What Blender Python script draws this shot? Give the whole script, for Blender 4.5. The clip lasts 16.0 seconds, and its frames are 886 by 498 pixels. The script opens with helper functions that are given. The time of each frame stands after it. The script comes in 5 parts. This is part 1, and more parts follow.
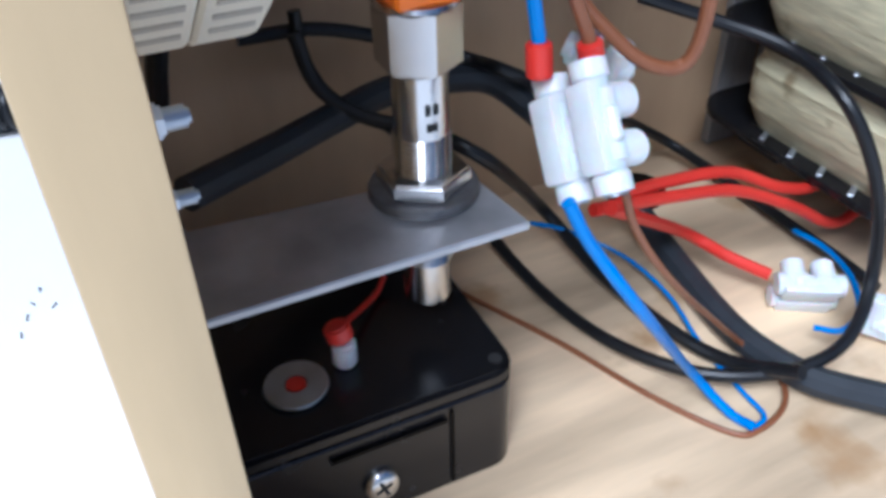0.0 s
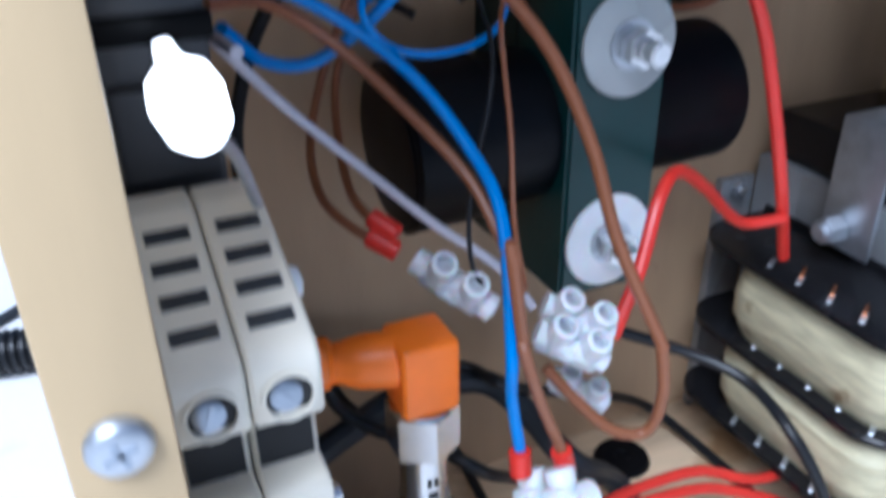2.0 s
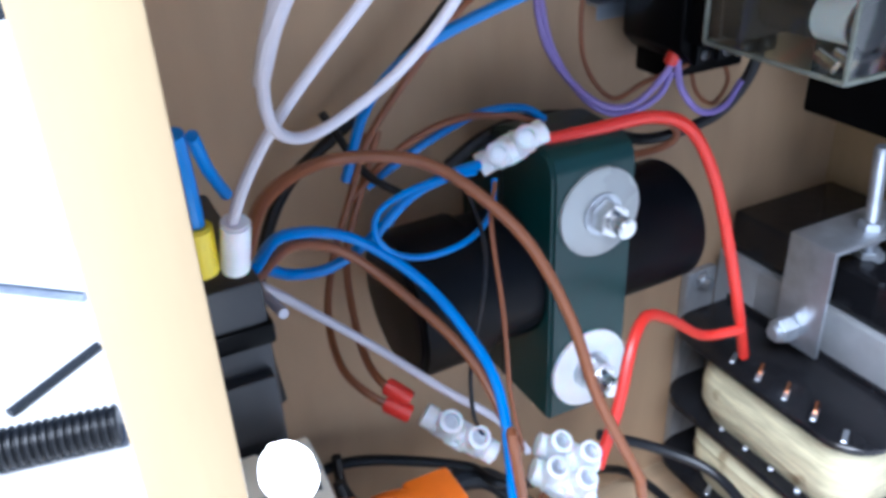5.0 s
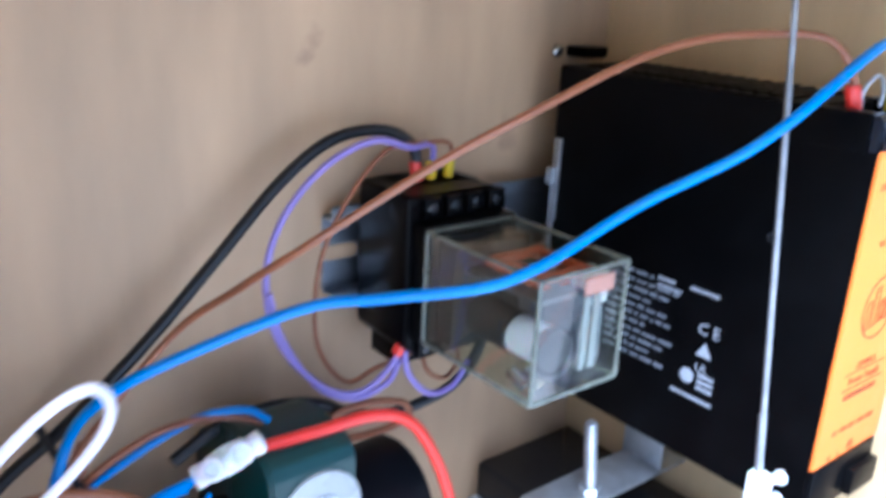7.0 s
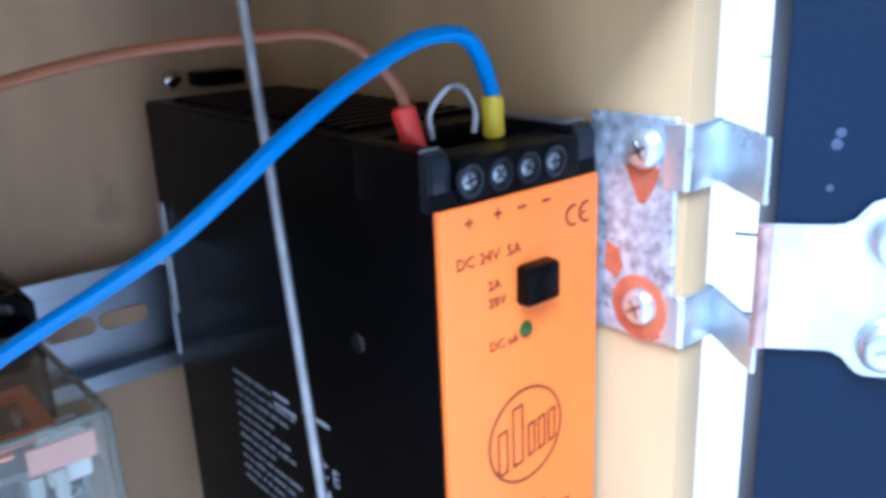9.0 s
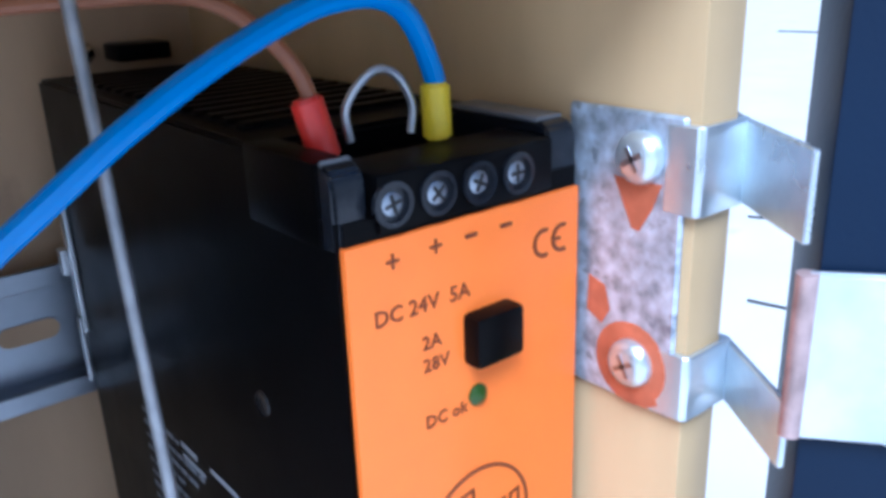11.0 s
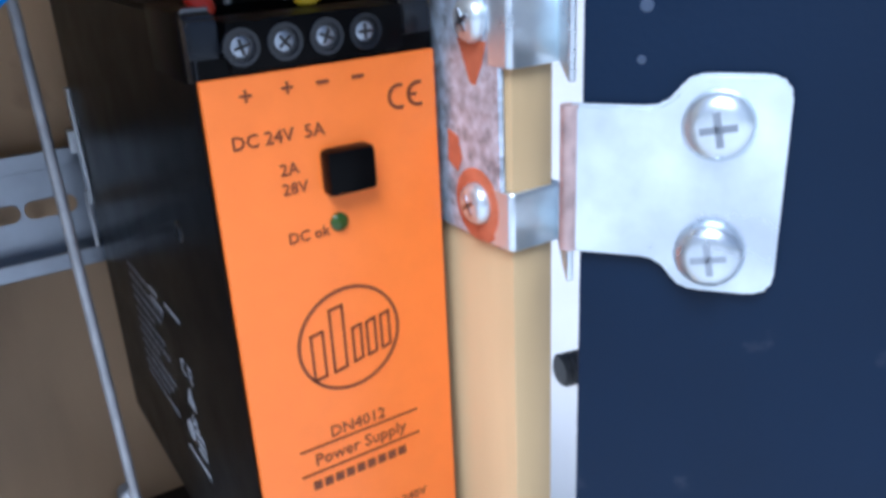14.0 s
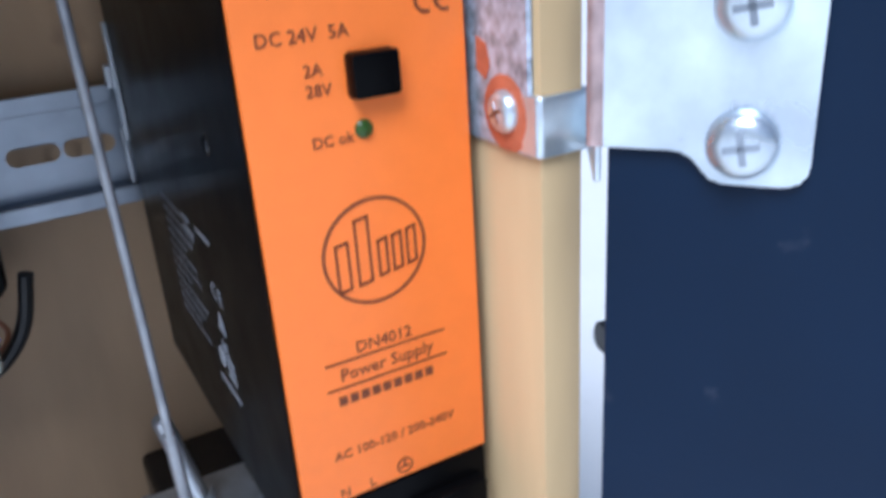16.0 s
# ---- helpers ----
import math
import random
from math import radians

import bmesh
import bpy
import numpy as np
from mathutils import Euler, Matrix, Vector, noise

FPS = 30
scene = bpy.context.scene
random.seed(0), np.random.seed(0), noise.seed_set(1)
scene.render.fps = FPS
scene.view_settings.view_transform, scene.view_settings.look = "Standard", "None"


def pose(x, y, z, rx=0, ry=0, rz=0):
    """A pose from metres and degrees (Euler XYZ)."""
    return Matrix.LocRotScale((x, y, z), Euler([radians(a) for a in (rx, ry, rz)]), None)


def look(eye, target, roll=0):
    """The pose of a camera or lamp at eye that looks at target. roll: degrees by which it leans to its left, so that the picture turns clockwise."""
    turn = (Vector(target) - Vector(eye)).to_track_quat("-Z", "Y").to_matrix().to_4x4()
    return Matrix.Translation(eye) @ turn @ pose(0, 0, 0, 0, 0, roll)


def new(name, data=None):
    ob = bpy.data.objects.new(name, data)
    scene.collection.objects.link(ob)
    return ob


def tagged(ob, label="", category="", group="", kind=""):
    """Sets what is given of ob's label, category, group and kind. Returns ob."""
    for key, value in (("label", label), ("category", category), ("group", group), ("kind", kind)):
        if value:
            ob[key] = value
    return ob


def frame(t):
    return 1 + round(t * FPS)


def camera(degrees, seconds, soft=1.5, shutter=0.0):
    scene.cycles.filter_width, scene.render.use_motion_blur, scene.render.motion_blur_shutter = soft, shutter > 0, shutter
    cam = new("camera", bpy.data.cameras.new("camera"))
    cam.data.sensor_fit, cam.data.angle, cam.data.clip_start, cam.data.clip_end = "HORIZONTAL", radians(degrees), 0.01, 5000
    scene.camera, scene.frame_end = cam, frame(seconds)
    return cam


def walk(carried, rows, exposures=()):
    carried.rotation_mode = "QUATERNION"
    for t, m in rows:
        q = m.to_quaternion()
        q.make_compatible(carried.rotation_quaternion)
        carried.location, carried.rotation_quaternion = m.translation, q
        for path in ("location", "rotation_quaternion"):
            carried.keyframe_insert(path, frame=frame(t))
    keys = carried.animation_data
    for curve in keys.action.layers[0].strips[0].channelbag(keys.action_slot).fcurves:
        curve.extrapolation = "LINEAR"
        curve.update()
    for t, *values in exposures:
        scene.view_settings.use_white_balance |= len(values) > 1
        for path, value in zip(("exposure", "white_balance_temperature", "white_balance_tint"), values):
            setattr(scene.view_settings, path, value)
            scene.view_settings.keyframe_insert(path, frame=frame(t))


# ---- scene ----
cam = camera(56.1, 16.0, soft=3.8, shutter=0.5)
PATH = [
    (0, (-0.24364, -0.08259, 0.18096), (0.4118, 1.3670, -1.0311), -1.39),
    (0.5, (-0.24365, -0.08354, 0.18384), (0.4303, 1.3842, -0.9958), -0.86),
    (1, (-0.24442, -0.08148, 0.19481), (0.4636, 1.4041, -0.9418), -0.58),
    (1.5, (-0.24285, -0.07941, 0.21627), (0.4672, 1.4393, -0.8744), -0.76),
    (2, (-0.24138, -0.08434, 0.24213), (0.4706, 1.5290, -0.7013), -0.82),
    (2.5, (-0.24803, -0.08895, 0.26610), (0.5099, 1.5658, -0.5629), -0.36),
    (3, (-0.25288, -0.08709, 0.27233), (0.5165, 1.5576, -0.5662), -1.21),
    (3.2, (-0.25217, -0.08717, 0.27314), (0.5032, 1.5593, -0.5745), -1.70),
    (5.3, (-0.24706, -0.08801, 0.29582), (0.5127, 1.4902, -0.6696), -2.82),
    (5.5, (-0.24573, -0.09641, 0.28490), (0.5505, 1.5250, -0.5737), -2.79),
    (6, (-0.24149, -0.09339, 0.31484), (0.6833, 1.4539, -0.5515), 0.74),
    (6.5, (-0.23930, -0.09829, 0.33407), (0.8452, 1.3821, -0.4611), 3.35),
    (7, (-0.22118, -0.09538, 0.33919), (0.9707, 1.3792, -0.2972), 3.02),
    (7.5, (-0.18286, -0.09308, 0.34639), (0.8508, 1.1595, -0.1560), -0.07),
    (8, (-0.14657, -0.09566, 0.33585), (0.9096, 1.1325, -0.1800), -1.63),
    (8.5, (-0.10398, -0.09886, 0.33840), (0.9257, 1.1325, -0.2215), -2.56),
    (9, (-0.08026, -0.09819, 0.33446), (0.9536, 1.1495, -0.1796), -2.49),
    (9.2, (-0.07313, -0.09064, 0.33714), (0.9818, 1.1276, -0.2041), -2.37),
    (11.3, (-0.04596, -0.07528, 0.32896), (0.9582, 1.1745, -0.2366), -2.02),
    (11.5, (-0.04578, -0.07448, 0.32744), (0.9686, 1.1646, -0.2432), -2.16),
    (12, (-0.04763, -0.06998, 0.32015), (1.0015, 1.0985, -0.3310), -0.82),
    (12.5, (-0.04533, -0.08375, 0.30720), (0.9050, 1.1653, -0.3461), -1.55),
    (13, (-0.03889, -0.09018, 0.32592), (0.8899, 1.1244, -0.4172), -2.05),
    (13.5, (-0.03163, -0.11639, 0.32163), (0.7860, 1.2312, -0.3151), -3.11),
    (14, (-0.03358, -0.11803, 0.32140), (0.7940, 1.2187, -0.3253), -2.88),
    (14.5, (-0.03295, -0.11875, 0.32144), (0.7734, 1.2239, -0.3397), -2.93),
    (15, (-0.03464, -0.11940, 0.31915), (0.7815, 1.2247, -0.3270), -2.71),
    (15.5, (-0.03551, -0.11964, 0.31771), (0.7822, 1.2229, -0.3296), -2.94),
    (16, (-0.03263, -0.12124, 0.30920), (0.7082, 1.2518, -0.3660), -3.80),
]
walk(cam, [(t, look(eye, target, roll)) for t, eye, target, roll in PATH],
     [(0.0, -0.35, 5100, 10), (1.5, -0.40, 4950, 10), (2.5, -0.12, 5050, 10), (3.0, -0.38, 5100, 10), (5.5, 0.50, 5050, 10), (6.0, 0.65, 5000, 10), (6.5, 1.20, 4750, 10), (7.5, 1.20, 4750, 10), (8.2, 1.35, 4700, 10), (9.0, 0.25, 4650, 10), (11.5, -0.12, 4800, 10), (12.5, -0.22, 4900, 10), (13.2, -0.42, 5050, 10), (16.0, -0.45, 5200, 10)])

# ---- light ----
world = bpy.data.worlds.new("daylight")
scene.world = world
world.use_nodes = True
wn = world.node_tree.nodes
sky = wn.new("ShaderNodeTexSky")
sky.sky_type, sky.sun_disc = "NISHITA", False
sky.sun_elevation, sky.sun_rotation = radians(53), radians(225)
sky.air_density, sky.dust_density, sky.ozone_density = 1.0, 3.0, 1.0
wn["Background"].inputs[1].default_value = 0.098
world.node_tree.links.new(sky.outputs[0], wn["Background"].inputs[0])
sun = new("sun", bpy.data.lights.new("sun", "SUN"))
sun.data.energy, sun.data.angle, sun.data.color = 5.0, radians(30), (1.0, 0.97, 0.93)
sun.matrix_world = look((-0.45, -0.45, 0.85), (0, 0, 0))


# ---- materials ----
def mat(name, color, rough=0.5, metal=0.0, vary=0.12, scale=60, bump=0.0, bscale=400, coat=0.0, stretch=(1, 1, 1), dirt=None, emit=0.0):
    m = bpy.data.materials.new(name)
    m.use_nodes = True
    n, ln = m.node_tree.nodes, m.node_tree.links
    b = n["Principled BSDF"]
    b.inputs["Roughness"].default_value, b.inputs["Metallic"].default_value = rough, metal
    b.inputs["Coat Weight"].default_value = coat
    tc, mp = n.new("ShaderNodeTexCoord"), n.new("ShaderNodeMapping")
    mp.inputs["Scale"].default_value = stretch
    ln.new(tc.outputs["Object"], mp.inputs["Vector"])
    t = n.new("ShaderNodeTexNoise")
    t.inputs["Scale"].default_value, t.inputs["Detail"].default_value = scale, 6
    ln.new(mp.outputs[0], t.inputs["Vector"])
    r = n.new("ShaderNodeValToRGB")
    lo = [max(0, c * (1 - vary)) for c in color]
    hi = [min(1, c * (1 + vary)) for c in color]
    r.color_ramp.elements[0].position, r.color_ramp.elements[1].position = 0.3, 0.7
    r.color_ramp.elements[0].color, r.color_ramp.elements[1].color = (*lo, 1), (*hi, 1)
    ln.new(t.outputs["Fac"], r.inputs["Fac"])
    out = r.outputs[0]
    if dirt:
        t3 = n.new("ShaderNodeTexNoise")
        t3.inputs["Scale"].default_value, t3.inputs["Detail"].default_value = dirt[1], 8
        ln.new(tc.outputs["Object"], t3.inputs["Vector"])
        r3 = n.new("ShaderNodeValToRGB")
        r3.color_ramp.elements[0].position, r3.color_ramp.elements[1].position = dirt[2], dirt[2] + 0.12
        ln.new(t3.outputs["Fac"], r3.inputs["Fac"])
        mx = n.new("ShaderNodeMix")
        mx.data_type = "RGBA"
        ln.new(r3.outputs[0], mx.inputs[0])
        ln.new(out, mx.inputs[6])
        mx.inputs[7].default_value = (*dirt[0], 1)
        out = mx.outputs[2]
    ln.new(out, b.inputs["Base Color"])
    rr = n.new("ShaderNodeMapRange")
    rr.inputs["To Min"].default_value, rr.inputs["To Max"].default_value = max(0, rough - 0.1), min(1, rough + 0.1)
    ln.new(t.outputs["Fac"], rr.inputs["Value"])
    ln.new(rr.outputs[0], b.inputs["Roughness"])
    if bump:
        t2 = n.new("ShaderNodeTexNoise")
        t2.inputs["Scale"].default_value = bscale
        ln.new(mp.outputs[0], t2.inputs["Vector"])
        bp = n.new("ShaderNodeBump")
        bp.inputs["Strength"].default_value, bp.inputs["Distance"].default_value = bump, 0.0004
        ln.new(t2.outputs["Fac"], bp.inputs["Height"])
        ln.new(bp.outputs[0], b.inputs["Normal"])
    if emit:
        b.inputs["Emission Color"].default_value = (*color, 1)
        b.inputs["Emission Strength"].default_value = emit
    return m


PLY = mat("plywood_face", (0.47, 0.328, 0.195), 0.6, vary=0.17, scale=22, bump=0.35, bscale=220, stretch=(1.6, 1, 0.35), dirt=((0.29, 0.19, 0.12), 30, 0.66))
PLYX = mat("plywood_floor", (0.66, 0.50, 0.32), 0.5, vary=0.38, scale=26, bump=0.3, bscale=160, stretch=(0.35, 2.4, 1), dirt=((0.40, 0.24, 0.11), 26, 0.60))
EDGE = mat("sealed_plywood_edge", (0.58, 0.425, 0.23), 0.55, vary=0.16, scale=40, bump=0.25, bscale=300, stretch=(1, 1, 0.2))
NAVY = mat("navy_laminate", (0.0035, 0.0135, 0.038), 0.46, vary=0.12, scale=25, bump=0.15, bscale=900, dirt=((0.05, 0.06, 0.09), 70, 0.70))
WHITE_TABLE = mat("white_table_laminate", (0.86, 0.86, 0.85), 0.55, vary=0.04, scale=6, dirt=((0.70, 0.69, 0.67), 14, 0.66))
BLACK = mat("satin_black_plastic", (0.0022, 0.0022, 0.0026), 0.34, vary=0.25, scale=80, bump=0.06, bscale=1400)
BLACK_BOX = mat("glossy_black_plastic", (0.010, 0.010, 0.0115), 0.24, vary=0.2, scale=90, dirt=((0.05, 0.05, 0.055), 120, 0.70))
BLACK_WIRE = mat("black_cable_jacket", (0.010, 0.011, 0.013), 0.38, vary=0.2, scale=150)
GREY_WIRE = mat("dark_grey_cable_jacket", (0.030, 0.035, 0.042), 0.45, vary=0.15, scale=120)
PIPE = mat("black_rubber_pipe", (0.003, 0.0035, 0.005), 0.42, vary=0.2, scale=60, dirt=((0.006, 0.007, 0.008), 60, 0.66))
ORANGE = mat("orange_front_plate", (0.92, 0.208, 0.024), 0.45, vary=0.03, scale=200, bump=0.08, bscale=1500)
ORANGE_PLUG = mat("orange_plug_plastic", (0.95, 0.20, 0.004), 0.4, vary=0.06, scale=150)
PRINT = mat("dark_print", (0.17, 0.042, 0.010), 0.6)
PRINT_W = mat("white_print", (0.36, 0.39, 0.45), 0.6)
STEEL = mat("zinc_plated_steel", (0.50, 0.53, 0.57), 0.40, 0.85, vary=0.18, scale=120, bump=0.15, bscale=500)
STEEL_RAIL = mat("galvanised_rail", (0.36, 0.40, 0.46), 0.38, 1.0, vary=0.15, scale=60)
CHROME = mat("nickel_plated_brass", (0.62, 0.62, 0.62), 0.22, 1.0, vary=0.12, scale=100)
PLATE = mat("dull_sheet_steel", (0.44, 0.45, 0.47), 0.42, 0.6, vary=0.25, scale=60, bump=0.15, bscale=500, dirt=((0.34, 0.34, 0.35), 90, 0.68))
CORE = mat("laminated_core_steel", (0.36, 0.37, 0.38), 0.48, 0.45, vary=0.2, scale=60, bump=0.35, bscale=900, stretch=(6, 1, 1))
CORE_TOP = mat("black_varnished_core", (0.006, 0.006, 0.007), 0.20, vary=0.3, scale=50, bump=0.5, bscale=220, dirt=((0.16, 0.18, 0.21), 90, 0.70))
WORN_HINGE = mat("worn_zinc", (0.48, 0.56, 0.68), 0.40, 0.45, vary=0.5, scale=380, bump=0.3, bscale=500, dirt=((0.25, 0.29, 0.36), 420, 0.6))
ZINC = mat("bright_zinc", (0.68, 0.76, 0.86), 0.30, 0.75, vary=0.25, scale=70, bump=0.2, bscale=300)
PRIMER = mat("red_primer", (0.48, 0.13, 0.06), 0.6, vary=0.2, scale=300, bump=0.2, bscale=900)
RUSTY = mat("rusty_zinc", (0.46, 0.34, 0.33), 0.45, 0.3, vary=0.3, scale=300, bump=0.2, bscale=800)
BEIGE = mat("beige_terminal_plastic", (0.78, 0.73, 0.60), 0.45, vary=0.06, scale=100)
CONN = mat("white_nylon", (0.74, 0.76, 0.79), 0.35, vary=0.04, scale=200)
_b = CONN.node_tree.nodes["Principled BSDF"]
_b.inputs["Subsurface Weight"].default_value, _b.inputs["Subsurface Scale"].default_value = 0.3, 0.002
WINDING = mat("cream_winding_tape", (0.56, 0.51, 0.33), 0.5, vary=0.24, scale=70, bump=0.9, bscale=160, stretch=(1, 1, 7), dirt=((0.26, 0.19, 0.10), 70, 0.62))
BLUE = mat("blue_wire", (0.010, 0.20, 0.62), 0.35, vary=0.06)
BROWN = mat("brown_wire", (0.235, 0.085, 0.035), 0.38, vary=0.08)
RED = mat("red_wire", (0.68, 0.035, 0.022), 0.35, vary=0.06)
VIOLET = mat("violet_wire", (0.27, 0.20, 0.52), 0.38, vary=0.06)
WHITE_WIRE = mat("white_wire", (0.56, 0.54, 0.59), 0.38, vary=0.05)
YELLOW = mat("yellow_ferrule", (0.78, 0.60, 0.01), 0.4, vary=0.05)
COPPER = mat("copper", (0.85, 0.36, 0.18), 0.25, 1.0, vary=0.1)
GREEN_PP = mat("dark_green_polypropylene", (0.0014, 0.029, 0.028), 0.40, vary=0.12, scale=70, bump=0.1, bscale=600)
GREEN_LENS = mat("lit_green_lens", (0.0, 0.27, 0.165), 0.10, vary=0.03, coat=1.0, emit=0.06)
LED_WHITE = mat("lit_white_lamp", (1.0, 0.97, 0.92), 0.3, vary=0.0, emit=9.0)
LED_GREEN = mat("lit_green_led", (0.022, 0.060, 0.003), 0.3, vary=0.05, emit=0.06)
CLEAR = bpy.data.materials.new("clear_relay_cover")
CLEAR.use_nodes = True
_n, _l = CLEAR.node_tree.nodes, CLEAR.node_tree.links
_t, _g, _f, _x, _r = _n.new("ShaderNodeBsdfTransparent"), _n.new("ShaderNodeBsdfGlossy"), _n.new("ShaderNodeLayerWeight"), _n.new("ShaderNodeMixShader"), _n.new("ShaderNodeMapRange")
_t.inputs[0].default_value, _g.inputs["Roughness"].default_value, _f.inputs[0].default_value = (0.95, 0.97, 0.94, 1), 0.08, 0.3
_r.inputs["To Min"].default_value, _r.inputs["To Max"].default_value = 0.035, 0.35
_l.new(_f.outputs["Facing"], _r.inputs["Value"])
_l.new(_r.outputs[0], _x.inputs[0])
_l.new(_t.outputs[0], _x.inputs[1])
_l.new(_g.outputs[0], _x.inputs[2])
_l.new(_x.outputs[0], _n["Material Output"].inputs[0])
CLEAR_EDGE = mat("tinted_moulded_edge", (0.30, 0.32, 0.27), 0.2, vary=0.25, scale=200)
_b = CLEAR_EDGE.node_tree.nodes["Principled BSDF"]
_b.inputs["Transmission Weight"].default_value = 0.55
# Near-black: shade painted into recesses, wells and entries; also plain dark parts.
DARK = mat("dark_recess", (0.02, 0.02, 0.02), 0.8)


for _m, _v in ((BLACK, 0.07), (BLACK_WIRE, 0.35), (BLACK_BOX, 0.4), (NAVY, 0.2), (PIPE, 0.14), (CORE_TOP, 0.3), (GREY_WIRE, 0.35)):
    _m.node_tree.nodes["Principled BSDF"].inputs["Specular IOR Level"].default_value = _v


# ---- mesh helpers ----
def bm_box(x0, x1, y0, y1, z0, z1, bevel=0.0, seg=2):
    bm = bmesh.new()
    bmesh.ops.create_cube(bm, size=1)
    bmesh.ops.scale(bm, vec=(x1 - x0, y1 - y0, z1 - z0), verts=bm.verts)
    bmesh.ops.translate(bm, vec=((x0 + x1) / 2, (y0 + y1) / 2, (z0 + z1) / 2), verts=bm.verts)
    if bevel:
        bmesh.ops.bevel(bm, geom=bm.edges[:], offset=bevel, segments=seg, affect="EDGES", profile=0.6)
    return bm


def bm_cyl(p, q, r, r2=None, seg=24, bevel=0.0):
    p, q = Vector(p), Vector(q)
    bm = bmesh.new()
    d = q - p
    bmesh.ops.create_cone(bm, cap_ends=True, segments=seg, radius1=r, radius2=r if r2 is None else r2, depth=d.length)
    if bevel:
        rims = [e for e in bm.edges if abs(e.verts[0].co.z - e.verts[1].co.z) < 1e-7]
        bmesh.ops.bevel(bm, geom=rims, offset=bevel, segments=2, affect="EDGES")
    m = Matrix.Translation((p + q) / 2) @ d.to_track_quat("Z", "Y").to_matrix().to_4x4()
    bmesh.ops.transform(bm, matrix=m, verts=bm.verts)
    return bm


def bm_lathe(profile, seg=24, base=(0, 0, 0), axis=(0, 0, 1)):
    bm = bmesh.new()
    rings = []
    for r, h in profile:
        rings.append([bm.verts.new((r * math.cos(a), r * math.sin(a), h)) for a in (2 * math.pi * k / seg for k in range(seg))])
    for a, b in zip(rings, rings[1:]):
        for k in range(seg):
            bm.faces.new((a[k], a[(k + 1) % seg], b[(k + 1) % seg], b[k]))
    bm.faces.new(rings[0][::-1])
    bm.faces.new(rings[-1])
    m = Matrix.Translation(base) @ Vector(axis).to_track_quat("Z", "Y").to_matrix().to_4x4()
    bmesh.ops.transform(bm, matrix=m, verts=bm.verts)
    bmesh.ops.recalc_face_normals(bm, faces=bm.faces)
    return bm


def bm_prism(outline, axis, a, b, bevel=0.0, seg=2):
    """A flat outline pushed along an axis from a to b."""
    bm = bmesh.new()
    put = {"x": lambda u, v, w: (w, u, v), "y": lambda u, v, w: (u, w, v), "z": lambda u, v, w: (u, v, w)}[axis]
    lo = [bm.verts.new(put(u, v, a)) for u, v in outline]
    hi = [bm.verts.new(put(u, v, b)) for u, v in outline]
    bm.faces.new(lo)
    bm.faces.new(hi[::-1])
    for k in range(len(lo)):
        j = (k + 1) % len(lo)
        bm.faces.new((lo[k], hi[k], hi[j], lo[j]))
    bmesh.ops.recalc_face_normals(bm, faces=bm.faces)
    if bevel:
        bmesh.ops.bevel(bm, geom=bm.edges[:], offset=bevel, segments=seg, affect="EDGES")
    return bm


def join(*bms):
    out = bmesh.new()
    for b in bms:
        me = bpy.data.meshes.new("tmp")
        b.to_mesh(me)
        b.free()
        out.from_mesh(me)
        bpy.data.meshes.remove(me)
    return out


def turned(bm, m):
    bmesh.ops.transform(bm, matrix=m, verts=bm.verts)
    return bm


def to_mesh(name, bm, material, smooth=35):
    me = bpy.data.meshes.new(name)
    bm.normal_update()
    lim = radians(smooth)
    for f in bm.faces:
        f.smooth = True
    for e in bm.edges:
        e.smooth = len(e.link_faces) == 2 and e.calc_face_angle(0) < lim
    bm.to_mesh(me)
    bm.free()
    me.materials.append(material)
    return me


def part(name, bm, material, parent, label=""):
    ob = new(name, to_mesh(name, bm, material))
    ob.parent = parent
    if label:
        ob["label"] = label
    return ob


def thing(name, label, category, at=(0, 0, 0), group=""):
    e = new(name)
    e.empty_display_size = 0.01
    e.location = at
    return tagged(e, label, category, group)


def at_world(ob):
    """Lets a part built in world coordinates sit right under a moved Empty."""
    ob.matrix_parent_inverse = Matrix.Translation(ob.parent.location).inverted()
    return ob


def solid(name, bm, material, label, category, group="", kind=""):
    return tagged(new(name, to_mesh(name, bm, material)), label, category, group, kind)


def bm_tube(points, r, seg=10, steps=7, taper=None):
    """A round wire along a smooth line through the points."""
    p = [Vector(v) for v in points]
    p = [2 * p[0] - p[1]] + p + [2 * p[-1] - p[-2]]
    line = []
    for k in range(1, len(p) - 2):
        a, b, c, d = p[k - 1 : k + 3]
        for s in range(steps):
            t = s / steps
            line.append(0.5 * (2 * b + (c - a) * t + (2 * a - 5 * b + 4 * c - d) * t * t + (3 * b - a - 3 * c + d) * t**3))
    line.append(p[-2])
    bm = bmesh.new()
    rings, up = [], Vector((0.3, 0.2, 0.93)).normalized()
    for k, v in enumerate(line):
        way = (line[min(k + 1, len(line) - 1)] - line[max(k - 1, 0)]).normalized()
        side = way.cross(up)
        side = side.normalized() if side.length > 1e-4 else way.orthogonal().normalized()
        up = side.cross(way).normalized()
        rings.append([bm.verts.new(v + r * (math.cos(a) * side + math.sin(a) * up)) for a in (2 * math.pi * j / seg for j in range(seg))])
    for a, b in zip(rings, rings[1:]):
        for j in range(seg):
            bm.faces.new((a[j], a[(j + 1) % seg], b[(j + 1) % seg], b[j]))
    bm.faces.new(rings[0][::-1])
    bm.faces.new(rings[-1])
    bmesh.ops.recalc_face_normals(bm, faces=bm.faces)
    return bm


